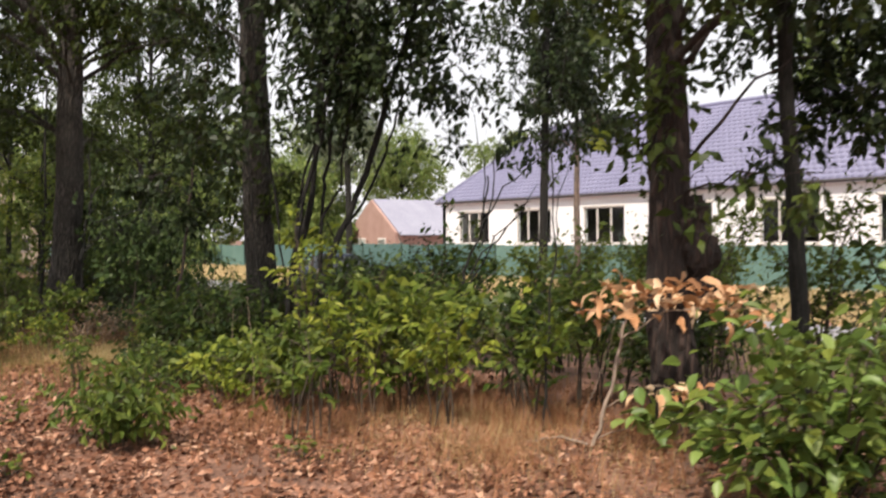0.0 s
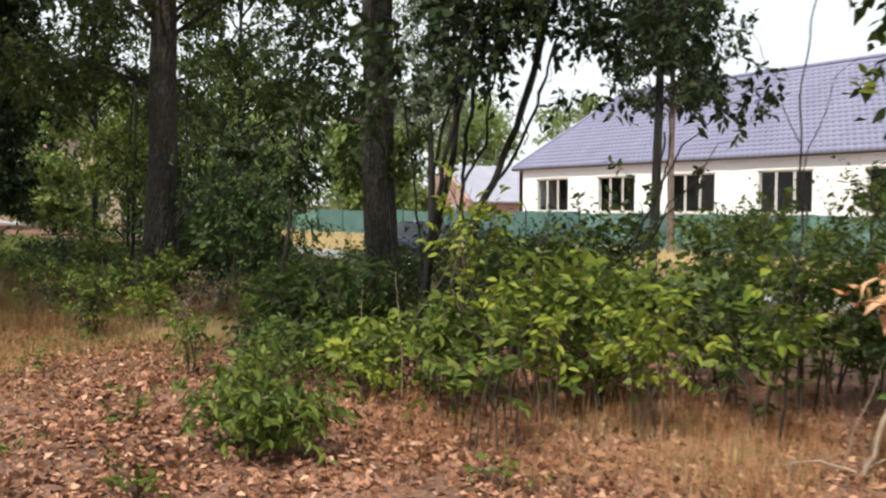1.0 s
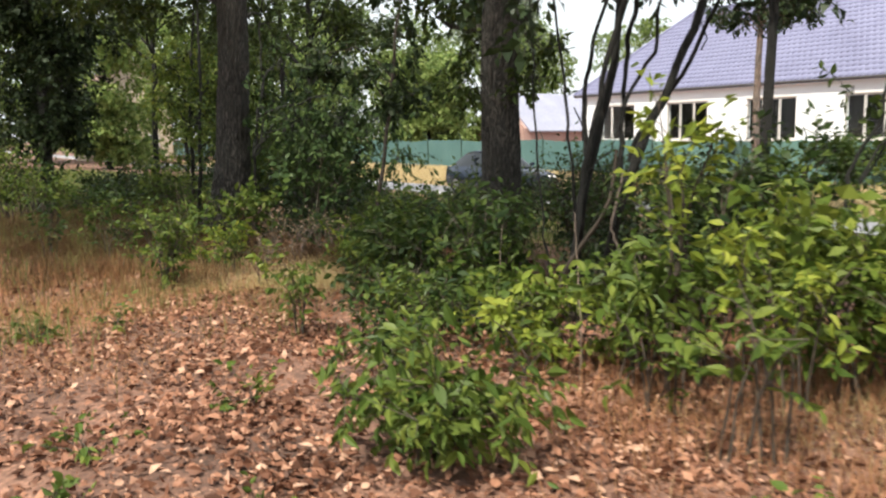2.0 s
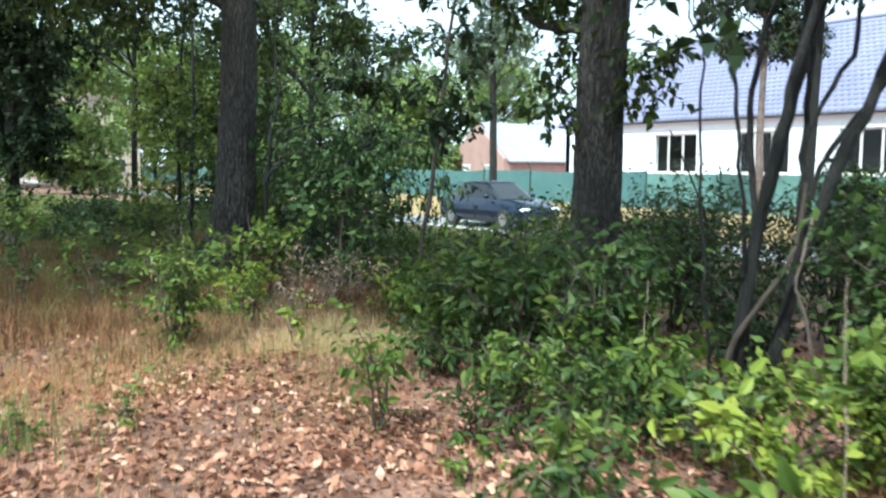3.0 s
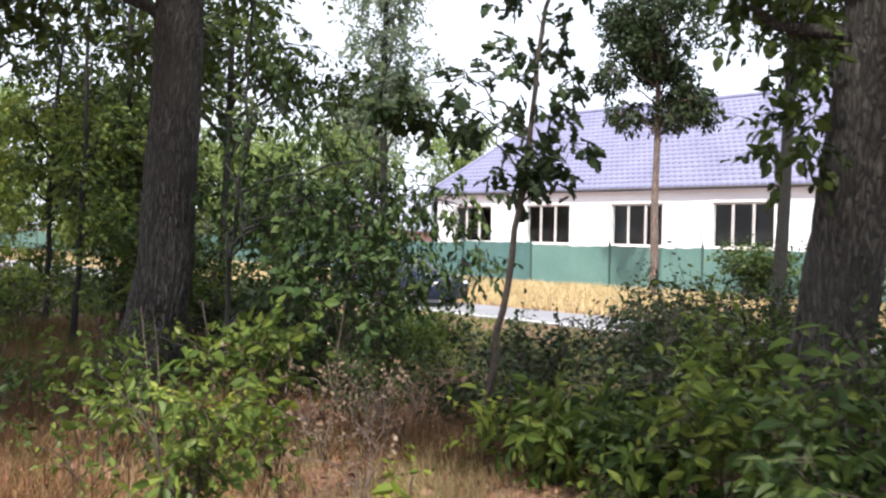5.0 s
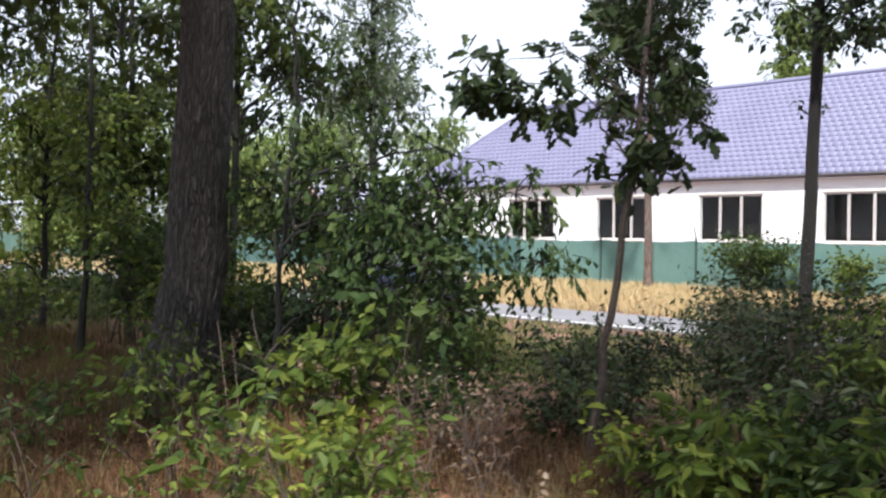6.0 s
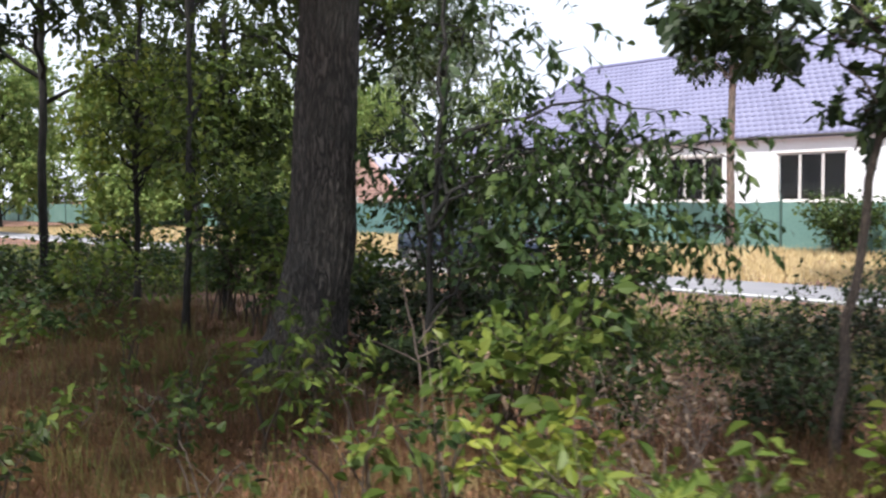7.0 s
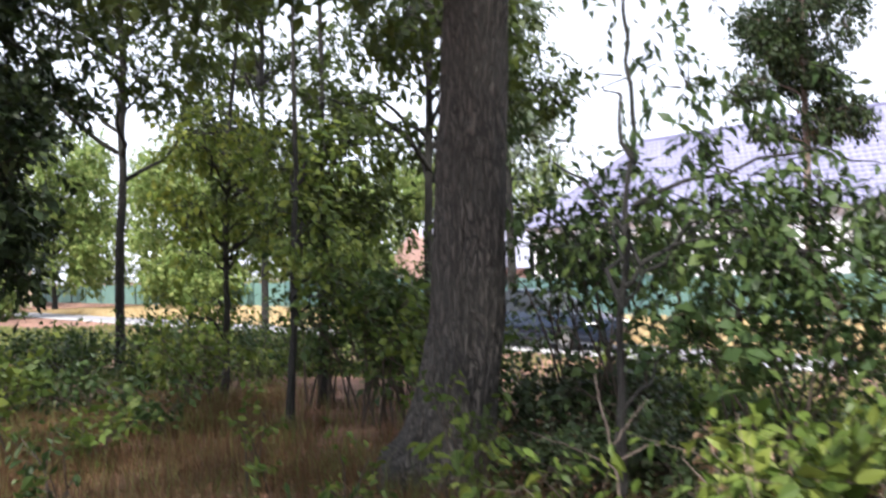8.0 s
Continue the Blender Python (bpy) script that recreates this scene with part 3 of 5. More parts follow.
def build_car(x, y, label):
    car = tagged(new("car"), label, "car")
    car.location = (x, y, LOW + 0.03)
    lower = lambda w, top: [(w - 0.1, 0.2), (w, 0.34), (w + 0.02, 0.55), (w - 0.03, top)]
    body = part("body", loft([(-2.18, lower(0.68, 0.6)), (-2.08, lower(0.78, 0.7)), (-1.2, lower(0.84, 0.86)), (-0.9, lower(0.85, 0.9)), (1.35, lower(0.85, 0.93)), (2.0, lower(0.8, 0.9)), (2.14, lower(0.7, 0.75))]), M_CAR, car, smooth=True)
    cabin = lambda w, z0, w1, z1: [(w, z0), (w - (w - w1) * 0.5, (z0 + z1) / 2), (w1, z1 - 0.03), (w1 - 0.12, z1)]
    part("cabin", loft([(-0.98, cabin(0.76, 0.88, 0.72, 0.91)), (-0.25, cabin(0.79, 0.9, 0.6, 1.38)), (0.5, cabin(0.8, 0.91, 0.6, 1.43)), (1.1, cabin(0.79, 0.92, 0.58, 1.36)), (1.75, cabin(0.74, 0.9, 0.7, 0.96))]), M_CARGLASS, car, "dark tinted windows")
    part("roof", loft([(-0.22, [(0.6, 1.375), (0.58, 1.395), (0.4, 1.41)]), (0.5, [(0.61, 1.42), (0.59, 1.445), (0.4, 1.46)]), (1.08, [(0.59, 1.355), (0.57, 1.375), (0.4, 1.39)])]), M_CAR, car, smooth=True)
    for sx in (-1, 1):
        part("pillar", box_bm(sx * 0.73 - 0.02, sx * 0.73 + 0.02, 0.28, 0.36, 0.92, 1.3, 0.008), M_CAR, car)
        part("headlight", box_bm(sx * 0.58 - 0.16, sx * 0.58 + 0.16, -2.17, -2.0, 0.56, 0.68, 0.03), M_FRAME, car, "clear headlight")
        part("mirror", box_bm(sx * 0.93 - 0.08, sx * 0.93 + 0.08, -0.72, -0.6, 0.93, 1.05, 0.03), M_CAR, car)
        for wy in (-1.38, 1.3):
            wheel = new("wheel")
            wheel.parent, wheel.location = car, (sx * 0.76, wy, 0.31)
            for name, r, half, mat in (("tyre", 0.31, 0.1, M_RUBBER), ("rim", 0.2, 0.108, M_RIM)):
                wb = bmesh.new()
                bmesh.ops.create_cone(wb, cap_ends=True, segments=28, radius1=r, radius2=r, depth=2 * half, matrix=Matrix.Rotation(radians(90), 4, "Y"))
                bmesh.ops.bevel(wb, geom=[e for e in wb.edges if len(e.link_faces) == 2 and e.calc_face_angle() > 1], offset=0.02, segments=2, affect="EDGES")
                part(name, wb, mat, wheel)
    return car


build_car(17.15, 26.6, "dark blue saloon car on the road before the fence")

# ---- plants: how each kind grows ----


def thing(name, x, y, label, category, z=None, group="", kind=""):
    ob = tagged(new(name), label, category, group, kind)
    ob.location = (x, y, float(land(x, y)) if z is None else z)
    return ob


def bend(a, b, sag, n, rng, wander=0.0):
    """A curved line from a to b that bows by sag (a vector)."""
    t = np.linspace(0, 1, n)[:, None]
    p = np.asarray(a, float) * (1 - t) + np.asarray(b, float) * t + np.asarray(sag, float) * (4 * t * (1 - t))
    if wander:
        w = np.cumsum(rng.standard_normal((n, 3)) * wander, axis=0)
        p += w - t * w[-1]
    return p


def spray(centre, radius, n, rng, droop=0.35, length=0.3, per=7, flatten=0.75):
    """Leaf stalks in a clump: short twigs that carry leaves. Gives leaf places, leaf ways and the twigs' lines."""
    m = max(1, int(n / per))
    d = unit(rng.standard_normal((m, 3)))
    p0 = np.asarray(centre) + d * (radius * rng.uniform(0.15, 1.0, (m, 1)) ** 0.5) * np.array([1, 1, flatten])
    way = unit(d * 0.7 + rng.standard_normal((m, 3)) * 0.6 + np.array([0, 0, -droop]))
    ln = length * rng.uniform(0.6, 1.3, (m, 1))
    u = np.linspace(0.1, 1.0, per)[None, :, None]
    side = unit(np.cross(way, rng.standard_normal((m, 3))))
    sign = np.where(np.arange(per) % 2 == 0, 1.0, -1.0)[None, :, None]
    pos = p0[:, None] + way[:, None] * (ln[:, None] * u) + np.array([0, 0, -0.12]) * (ln[:, None] * u * u)
    lw = way[:, None] * 0.55 + side[:, None] * sign * 0.8 + rng.standard_normal((m, per, 3)) * 0.3 + np.array([0, 0, -droop])
    return pos.reshape(-1, 3), unit(lw.reshape(-1, 3)), p0, p0 + way * ln


def thin_twigs(pile, a, b, r):
    """Three-sided slivers from a to b."""
    d = unit(b - a)
    s = unit(np.cross(d, [[0.3, 0.5, 0.8]]))
    t = np.cross(d, s)
    n = len(a)
    v = np.stack([a + r * s, a + r * (-0.5 * s + 0.87 * t), a + r * (-0.5 * s - 0.87 * t), b], 1).reshape(-1, 3)
    k = (np.arange(n) * 4)[:, None, None]
    pile.add(v, (np.array([[0, 1, 3], [1, 2, 3], [2, 0, 3]])[None] + k).reshape(-1, 3))


def shrub(x, y, r, h, n, mat, label, seed, leaf=0.09, width=0.5, droop=0.3, stems=7, shape=LEAF_LITE, name="shrub", twig=None, low=0.15, squash=1.0, group="undergrowth shrubs", flat=0.5, gaps=1.35):
    """Stems that spread from the root, side twigs, and leaves along them."""
    rng = np.random.default_rng(seed)
    ob = thing(name, x, y, label, "shrub" if name == "shrub" else "sapling", group=group)
    wood, green = Pile(), Pile()
    per = 6
    twigs_each = max(2, int(n / (stems * per)))
    for s in range(stems):
        a = 2 * np.pi * (s + rng.uniform(-0.35, 0.35)) / stems
        out, up = r * rng.uniform(0.25, 0.95), h * rng.uniform(0.62, 1.0)
        end = np.array([math.cos(a) * out, math.sin(a) * out * squash, up])
        line = bend((rng.uniform(-0.3, 0.3) * r, rng.uniform(-0.3, 0.3) * r, -0.03), end, (-0.12 * end[0], -0.12 * end[1], 0.12 * h), 7, rng, 0.012 * h)
        rad = np.linspace(0.004 + 0.006 * h, 0.003, 7)
        v, f = tube(line, rad, 5)
        mesh_ob("stem", v, f, twig or M_TWIG, ob, smooth=True)
        k = rng.uniform(low, 1.0, twigs_each) ** 0.8
        k[0] = 1.0
        idx = k * 6
        i0 = np.minimum(idx.astype(int), 5)
        fr = (idx - i0)[:, None]
        p0 = line[i0] * (1 - fr) + line[i0 + 1] * fr
        axis = unit(line[i0 + 1] - line[i0])
        d = unit(axis * 0.5 + unit(rng.standard_normal((twigs_each, 3))) * 0.9 + np.array([0, 0, 0.15]))
        ln = (0.16 + 0.3 * r) * rng.uniform(0.5, 1.2, (twigs_each, 1))
        p1 = p0 + d * ln
        p1[:, 2] = np.maximum(p1[:, 2], 0.05)
        # bare pockets between the leafy boughs
        w = p1 + (x, y, 0.0)
        thick = np.sin(7.3 * w[:, 0] + 2.1 * np.sin(5.1 * w[:, 2])) + np.sin(6.7 * w[:, 1] + 1.7 * np.sin(4.3 * w[:, 0])) + np.sin(9.1 * w[:, 2] + 2.0 * w[:, 1])
        keep = thick > -gaps
        keep[0] = True
        p0, p1, d = p0[keep], p1[keep], d[keep]
        m = len(p0)
        thin_twigs(wood, p0, p1, 0.0035)
        u = np.linspace(0.25, 1.0, per)[None, :, None]
        side = unit(np.cross(d, [[0, 0, 1.0]]) + 0.3 * rng.standard_normal((m, 3)))
        sign = np.where(np.arange(per) % 2 == 0, 1.0, -1.0)[None, :, None]
        pos = (p0[:, None] * (1 - u) + p1[:, None] * u).reshape(-1, 3)
        way = (d[:, None] * 0.6 + side[:, None] * sign * 0.9 + rng.standard_normal((m, per, 3)) * 0.42 + np.array([0, 0, -droop])).reshape(-1, 3)
        v, f = leaf_arrays(pos, way, leaf * np.repeat(rng.uniform(0.65, 1.25, m), per) * rng.uniform(0.55, 1.15, len(pos)), width, rng, shape, flat)
        v[:, 2] = np.maximum(v[:, 2], 0.01)
        green.add(v, f)
    tagged(wood.ob("twig_work", twig or M_TWIG, ob), kind="stuff")
    tagged(green.ob("foliage", mat, ob), kind="stuff")
    return ob


def trunk_line(h, lean, rng, n=26, wander=0.015, sweep=(0, 0)):
    z = np.concatenate([np.linspace(-0.15, 0.9, 8), np.linspace(1.1, h, n - 8)])
    w = np.cumsum(rng.standard_normal((n, 2)) * wander, axis=0)
    w -= w[4]
    foot = np.exp(-np.maximum(z, 0) / 0.6)          # the butt swings out at the ground
    return np.stack([lean[0] * z + w[:, 0] + sweep[0] * foot, lean[1] * z + w[:, 1] + sweep[1] * foot, z], 1)


def trunk_mesh(line, r0, rng, sides=26, flare=0.55, knots=0.05, taper=0.6):
    """A trunk with root flare, flutes, swellings and fissured bark."""
    z = line[:, 2]
    r = r0 * (1 + flare * np.exp(-np.maximum(z, 0) / 0.22) + 0.14 * flare * np.exp(-np.maximum(z, 0) / 1.3)) * (1 - taper * np.clip(z / max(z[-1], 1), 0, 1))
    zz = np.linspace(z[0], z[-1], max(len(z), int((z[-1] + 0.15) / 0.07)))
    p = np.stack([np.interp(zz, z, line[:, 0]), np.interp(zz, z, line[:, 1]), zz], 1)
    rr = np.interp(zz, z, r)
    v, f = tube(p, rr, sides)
    g = v.reshape(len(zz), sides, 3)
    a = np.linspace(0, 2 * np.pi, sides, endpoint=False)[None]
    ph = rng.uniform(0, 6.28, 6)
    flute = 0.10 * np.exp(-np.maximum(zz, 0) / 0.5)[:, None] * np.cos(5 * a + ph[0]) + 0.03 * np.cos(3 * a + ph[1] + 0.5 * zz[:, None])
    lump = knots * (np.sin(2.3 * zz[:, None] + ph[2] + a) * np.sin(1.1 * zz[:, None] + 2 * a + ph[3]))
    fiss = 0.032 * np.sign(np.sin(a * sides / 2)) * (0.6 + 0.4 * np.sin(9 * zz[:, None] + 7 * a)) + 0.016 * rng.standard_normal(g.shape[:2])
    g = p[:, None] + (g - p[:, None]) * (1 + flute + lump + fiss)[..., None]
    return g.reshape(-1, 3), f


def tree(name, x, y, r0, h, lean, label, seed, bark_mat, leaf_mat, limbs=(), clumps=(), leaf=0.1, width=0.55, shape=LEAF_LITE,
         droop=0.35, length=0.32, auto=0, auto_z=(3, 8), auto_r=2.0, auto_n=260, auto_size=0.7, flare=0.55, knots=0.05, wander=0.012, group="trees", taper=0.6, lid=99.0, roof=0, roof_r=3.0, roof_z=(6.0, 9.5), roof_off=(0, 0), sweep=(0, 0)):
    """limbs: (height, end x, y, z from the root, radius). clumps: (x, y, z from the root, radius, leaves)."""
    rng = np.random.default_rng(seed)
    ob = thing(name, x, y, label, "tree", group=group)
    line = trunk_line(h, lean, rng, wander=wander, sweep=sweep)
    v, f = trunk_mesh(line, r0, rng, 48 if r0 > 0.15 else 14, flare, knots, taper)
    mesh_ob("trunk", v, f, bark_mat, ob, smooth=False)
    limbs, clumps = list(limbs), list(clumps)
    for i in range(auto):
        a = rng.uniform(0, 6.283)
        z = rng.uniform(*auto_z)
        out = auto_r * rng.uniform(0.35, 1.0)
        c = (np.interp(z, line[:, 2], line[:, 0]) + math.cos(a) * out, np.interp(z, line[:, 2], line[:, 1]) + math.sin(a) * out, z)
        if z < lid:
            limbs.append((z - 0.45 * out - 0.1, *c, 0.012 + 0.014 * out))
            clumps.append((*c, auto_size * rng.uniform(0.6, 1.2), int(auto_n * rng.uniform(0.6, 1.3))))
    for z0, ex, ey, ez, rad in limbs:
        z0 = min(max(z0, 0.4), h - 0.3)
        a = np.array([np.interp(z0, line[:, 2], line[:, 0]), np.interp(z0, line[:, 2], line[:, 1]), z0])
        b = np.array([ex, ey, ez])
        out = np.linalg.norm(b - a)
        p = bend(a, b, (0, 0, 0.12 * out), 9, rng, 0.035 * out ** 0.5)
        lv, lf = tube(p, np.linspace(rad, rad * 0.25, 9), 7, 0.06, rng)
        mesh_ob("limb", lv, lf, bark_mat, ob, smooth=True)
    green, wood = Pile(), Pile()
    for cx, cy, cz, cr, n in clumps:
        pos, way, a, b = spray((cx, cy, cz), cr, n, rng, droop, length)
        gv, gf = leaf_arrays(pos, way, leaf * rng.uniform(0.6, 1.25, len(pos)), width, rng, shape)
        green.add(gv, gf)
        thin_twigs(wood, a, b, 0.005)
        inner = np.asarray((cx, cy, cz)) + (a - (cx, cy, cz)) * rng.uniform(0.0, 0.25, (len(a), 1))
        thin_twigs(wood, inner[::3], a[::3], 0.009)
    if clumps:
        tagged(green.ob("crown", leaf_mat, ob), kind="stuff")
        tagged(wood.ob("twig_work", bark_mat, ob), kind="stuff")
    if roof:
        # unseen leaf masses overhead, added to shade the ground
        high = Pile()
        for i in range(roof):
            a, q = rng.uniform(0, 6.283), roof_r * rng.uniform(0, 1) ** 0.5
            c = np.array([line[-1, 0] * 0.6 + roof_off[0] + math.cos(a) * q, line[-1, 1] * 0.6 + roof_off[1] + math.sin(a) * q, rng.uniform(*roof_z)])
            pos, way, _, _ = spray(c, 1.1, 150, rng, 0.3, 0.5)
            gv, gf = leaf_arrays(pos, way, 0.27 * rng.uniform(0.7, 1.2, len(pos)), 0.6, rng)
            high.add(gv, gf)
        tagged(high.ob("shade_crown", leaf_mat, ob), kind="stuff")
    return ob


def shade_reach(ob, mat, spots, seed):
    """Unseen leaf masses (x, y, z in the world, spread, masses) added to a tree's crown for shade."""
    rng = np.random.default_rng(seed)
    high = Pile()
    for x, y, z, spread_r, count in spots:
        for i in range(count):
            a, q = rng.uniform(0, 6.283), spread_r * rng.uniform(0, 1) ** 0.5
            c = np.array([x + math.cos(a) * q, y + math.sin(a) * q, z + rng.uniform(-0.7, 0.7)]) - np.array(ob.location)
            pos, way, _, _ = spray(c, 0.9, 150, rng, 0.3, 0.5)
            high.add(*leaf_arrays(pos, way, 0.25 * rng.uniform(0.7, 1.2, len(pos)), 0.6, rng))
    tagged(high.ob("shade_crown", mat, ob), kind="stuff")


# ---- the trees ----
OAK = "old oak with fissured grey-brown bark among shrubs"
# last three limbs and the roof masses are unseen, added for shade below
shading_oak = tree("oak_tree", 4.52, 16.25, 0.258, 13, (0.018, -0.056), OAK, 21, M_BARK_OAK, M_LEAF_OAK,
     limbs=[(3.3, -0.9, 0.3, 3.9, 0.045), (2.9, 0.9, 0.9, 3.5, 0.045), (3.3, -1.9, 1.2, 4.1, 0.05), (4.6, -4.6, -0.8, 7.6, 0.09), (5.2, -3.2, 1.4, 8.0, 0.08), (5.0, -3.6, -3.0, 7.6, 0.08)],
     clumps=[(-0.75, 0.3, 3.8, 0.5, 330), (-1.2, 0.6, 3.8, 0.6, 360), (-1.7, 1.1, 3.8, 0.6, 360), (-2.1, 1.4, 4.2, 0.7, 420), (0.7, 0.9, 3.5, 0.6, 360), (1.2, 1.5, 3.9, 0.7, 420), (-1.2, 2.2, 3.9, 0.8, 460)],
     auto=26, auto_z=(5.0, 8), auto_r=3.2, auto_n=420, auto_size=0.62, leaf=0.14, roof=19, roof_r=2.7, roof_z=(6.3, 9.3), roof_off=(-5.0, -0.3), sweep=(-0.15, 0.13), flare=0.7)
# out of view: added to throw shade on the oak's foot
shade_reach(shading_oak, M_LEAF_OAK, [(-0.3, 13.6, 7.6, 1.2, 4)], 45)
# last two limbs only carry the unseen masses that shade the bank
oak_over_path = tree("oak_tree", 5.40, 10.38, 0.2, 12, (-0.11, -0.14), OAK, 22, M_BARK_OAK, M_LEAF_OAK,
     limbs=[(2.4, -0.67, 0.13, 2.62, 0.05), (5.0, -4.4, -0.3, 7.2, 0.07), (5.2, -4.9, -2.6, 7.3, 0.07)], clumps=[(-0.42, -0.03, 2.0, 0.2, 170), (-0.13, -0.76, 2.35, 0.26, 180), (-0.42, -0.04, 2.45, 0.24, 190), (-0.16, -0.68, 2.0, 0.2, 120), (-0.3, -0.05, 2.8, 0.3, 200), (-0.75, 0.15, 2.85, 0.28, 200), (-0.95, 0.25, 3.1, 0.33, 240), (-0.6, 0.1, 3.3, 0.35, 240)], length=0.2, shape=LEAF_FULL,
     auto=20, auto_z=(4.6, 8), auto_r=2.6, auto_n=420, auto_size=0.6, leaf=0.09, roof=30, roof_r=3.6, roof_z=(6.0, 9), roof_off=(2.6, 0.8))
shade_reach(oak_over_path, M_LEAF_OAK, [(1.4, 9.6, 7.3, 0.9, 3), (0.3, 7.5, 7.4, 1.2, 3), (1.0, 10.5, 7.4, 0.8, 3)], 41)
burred_oak = tree("oak_tree", 5.62, 3.96, 0.165, 11, (0.0, 0.02), "gnarled oak with a split, burred trunk beside withered sapling", 23, M_BARK_BURR, M_LEAF_OAK,
     limbs=[(1.9, 0.75, -0.75, 2.9, 0.02), (1.8, -0.25, -1.3, 1.95, 0.012), (2.2, -0.4, 0.1, 2.6, 0.012)],
     clumps=[(-0.3, 0.02, 2.9, 0.2, 110), (-0.3, 0.06, 2.6, 0.18, 100), (-0.28, -0.04, 2.25, 0.17, 70), (-0.3, -0.45, 2.02, 0.17, 36), (-0.3, -0.85, 1.98, 0.2, 40), (-0.3, -1.25, 1.92, 0.2, 50), (0.1, 0.3, 3.1, 0.3, 150)],
     auto=22, auto_z=(3.3, 7), auto_r=2.0, auto_n=320, auto_size=0.5, knots=0.24, leaf=0.13, roof=30, roof_r=3.4, roof_z=(6.0, 9), roof_off=(2.4, 0.0))
burr_rng = np.random.default_rng(43)
for bx, by, bz, br in ((0.1, -0.13, 1.42, 0.15), (0.07, -0.1, 1.72, 0.12), (-0.03, 0.03, 1.25, 0.14), (-0.1, 0.09, 2.05, 0.08), (0.02, -0.05, 1.55, 0.15), (0.12, -0.14, 1.12, 0.11)):
    bm = bmesh.new()
    bmesh.ops.create_icosphere(bm, subdivisions=3, radius=1.0)
    ph = burr_rng.uniform(0, 6.28, 3)
    for vt in bm.verts:
        c = vt.co
        k = br * (1 + 0.16 * math.sin(7 * c.x + ph[0]) * math.sin(6 * c.y + ph[1]) + 0.1 * math.sin(13 * c.z + ph[2]) + burr_rng.uniform(-0.05, 0.05))
        vt.co = Vector((bx + c.x * k, by + c.y * k, bz + c.z * k * 1.35))
    part("burr", bm, M_BARK_BURR, burred_oak, "knobbly burr")
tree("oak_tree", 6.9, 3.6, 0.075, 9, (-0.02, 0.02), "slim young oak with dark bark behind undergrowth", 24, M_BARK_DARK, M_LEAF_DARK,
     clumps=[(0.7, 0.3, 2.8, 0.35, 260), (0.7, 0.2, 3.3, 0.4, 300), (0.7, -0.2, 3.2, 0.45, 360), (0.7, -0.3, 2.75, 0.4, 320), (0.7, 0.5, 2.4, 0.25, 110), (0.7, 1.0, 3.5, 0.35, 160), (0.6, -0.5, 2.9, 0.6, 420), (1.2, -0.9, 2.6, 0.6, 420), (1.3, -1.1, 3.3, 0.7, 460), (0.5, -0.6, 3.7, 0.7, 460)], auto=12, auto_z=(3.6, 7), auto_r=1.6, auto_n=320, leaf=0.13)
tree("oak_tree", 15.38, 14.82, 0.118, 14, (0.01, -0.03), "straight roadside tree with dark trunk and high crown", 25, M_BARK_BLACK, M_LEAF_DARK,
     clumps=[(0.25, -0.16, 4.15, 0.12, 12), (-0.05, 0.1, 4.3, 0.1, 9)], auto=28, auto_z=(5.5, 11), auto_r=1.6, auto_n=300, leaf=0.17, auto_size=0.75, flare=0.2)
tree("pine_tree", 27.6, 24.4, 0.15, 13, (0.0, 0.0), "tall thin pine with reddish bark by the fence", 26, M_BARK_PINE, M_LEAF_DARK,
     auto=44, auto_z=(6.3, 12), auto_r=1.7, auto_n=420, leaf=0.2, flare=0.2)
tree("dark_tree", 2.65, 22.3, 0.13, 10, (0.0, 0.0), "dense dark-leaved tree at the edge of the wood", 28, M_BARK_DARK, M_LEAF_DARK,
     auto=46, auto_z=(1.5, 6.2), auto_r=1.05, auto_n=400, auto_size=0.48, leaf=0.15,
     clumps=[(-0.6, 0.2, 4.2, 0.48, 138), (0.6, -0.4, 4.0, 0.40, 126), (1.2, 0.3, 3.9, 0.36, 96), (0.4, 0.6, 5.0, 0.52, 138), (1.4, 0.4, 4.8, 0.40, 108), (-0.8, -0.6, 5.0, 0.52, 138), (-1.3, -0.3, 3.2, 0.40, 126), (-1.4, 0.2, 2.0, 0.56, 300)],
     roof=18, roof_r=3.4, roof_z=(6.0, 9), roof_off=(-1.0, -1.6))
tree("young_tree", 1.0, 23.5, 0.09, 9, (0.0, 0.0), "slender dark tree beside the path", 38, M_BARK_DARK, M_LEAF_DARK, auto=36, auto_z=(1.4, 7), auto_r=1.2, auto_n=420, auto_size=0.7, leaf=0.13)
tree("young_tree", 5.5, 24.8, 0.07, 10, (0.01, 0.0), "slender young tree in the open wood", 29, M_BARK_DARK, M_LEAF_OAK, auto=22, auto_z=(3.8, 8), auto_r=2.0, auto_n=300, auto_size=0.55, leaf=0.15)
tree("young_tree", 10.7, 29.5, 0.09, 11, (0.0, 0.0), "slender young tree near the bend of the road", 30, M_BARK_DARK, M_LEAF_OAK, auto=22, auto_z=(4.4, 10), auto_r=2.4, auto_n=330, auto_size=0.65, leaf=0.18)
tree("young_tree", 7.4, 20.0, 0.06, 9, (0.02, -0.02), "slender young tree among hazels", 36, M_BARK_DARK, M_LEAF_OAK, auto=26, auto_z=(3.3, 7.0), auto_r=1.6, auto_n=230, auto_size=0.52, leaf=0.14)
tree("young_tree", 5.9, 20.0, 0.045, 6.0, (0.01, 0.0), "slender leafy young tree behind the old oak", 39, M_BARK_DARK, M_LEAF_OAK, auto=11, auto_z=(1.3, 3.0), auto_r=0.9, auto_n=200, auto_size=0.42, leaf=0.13)
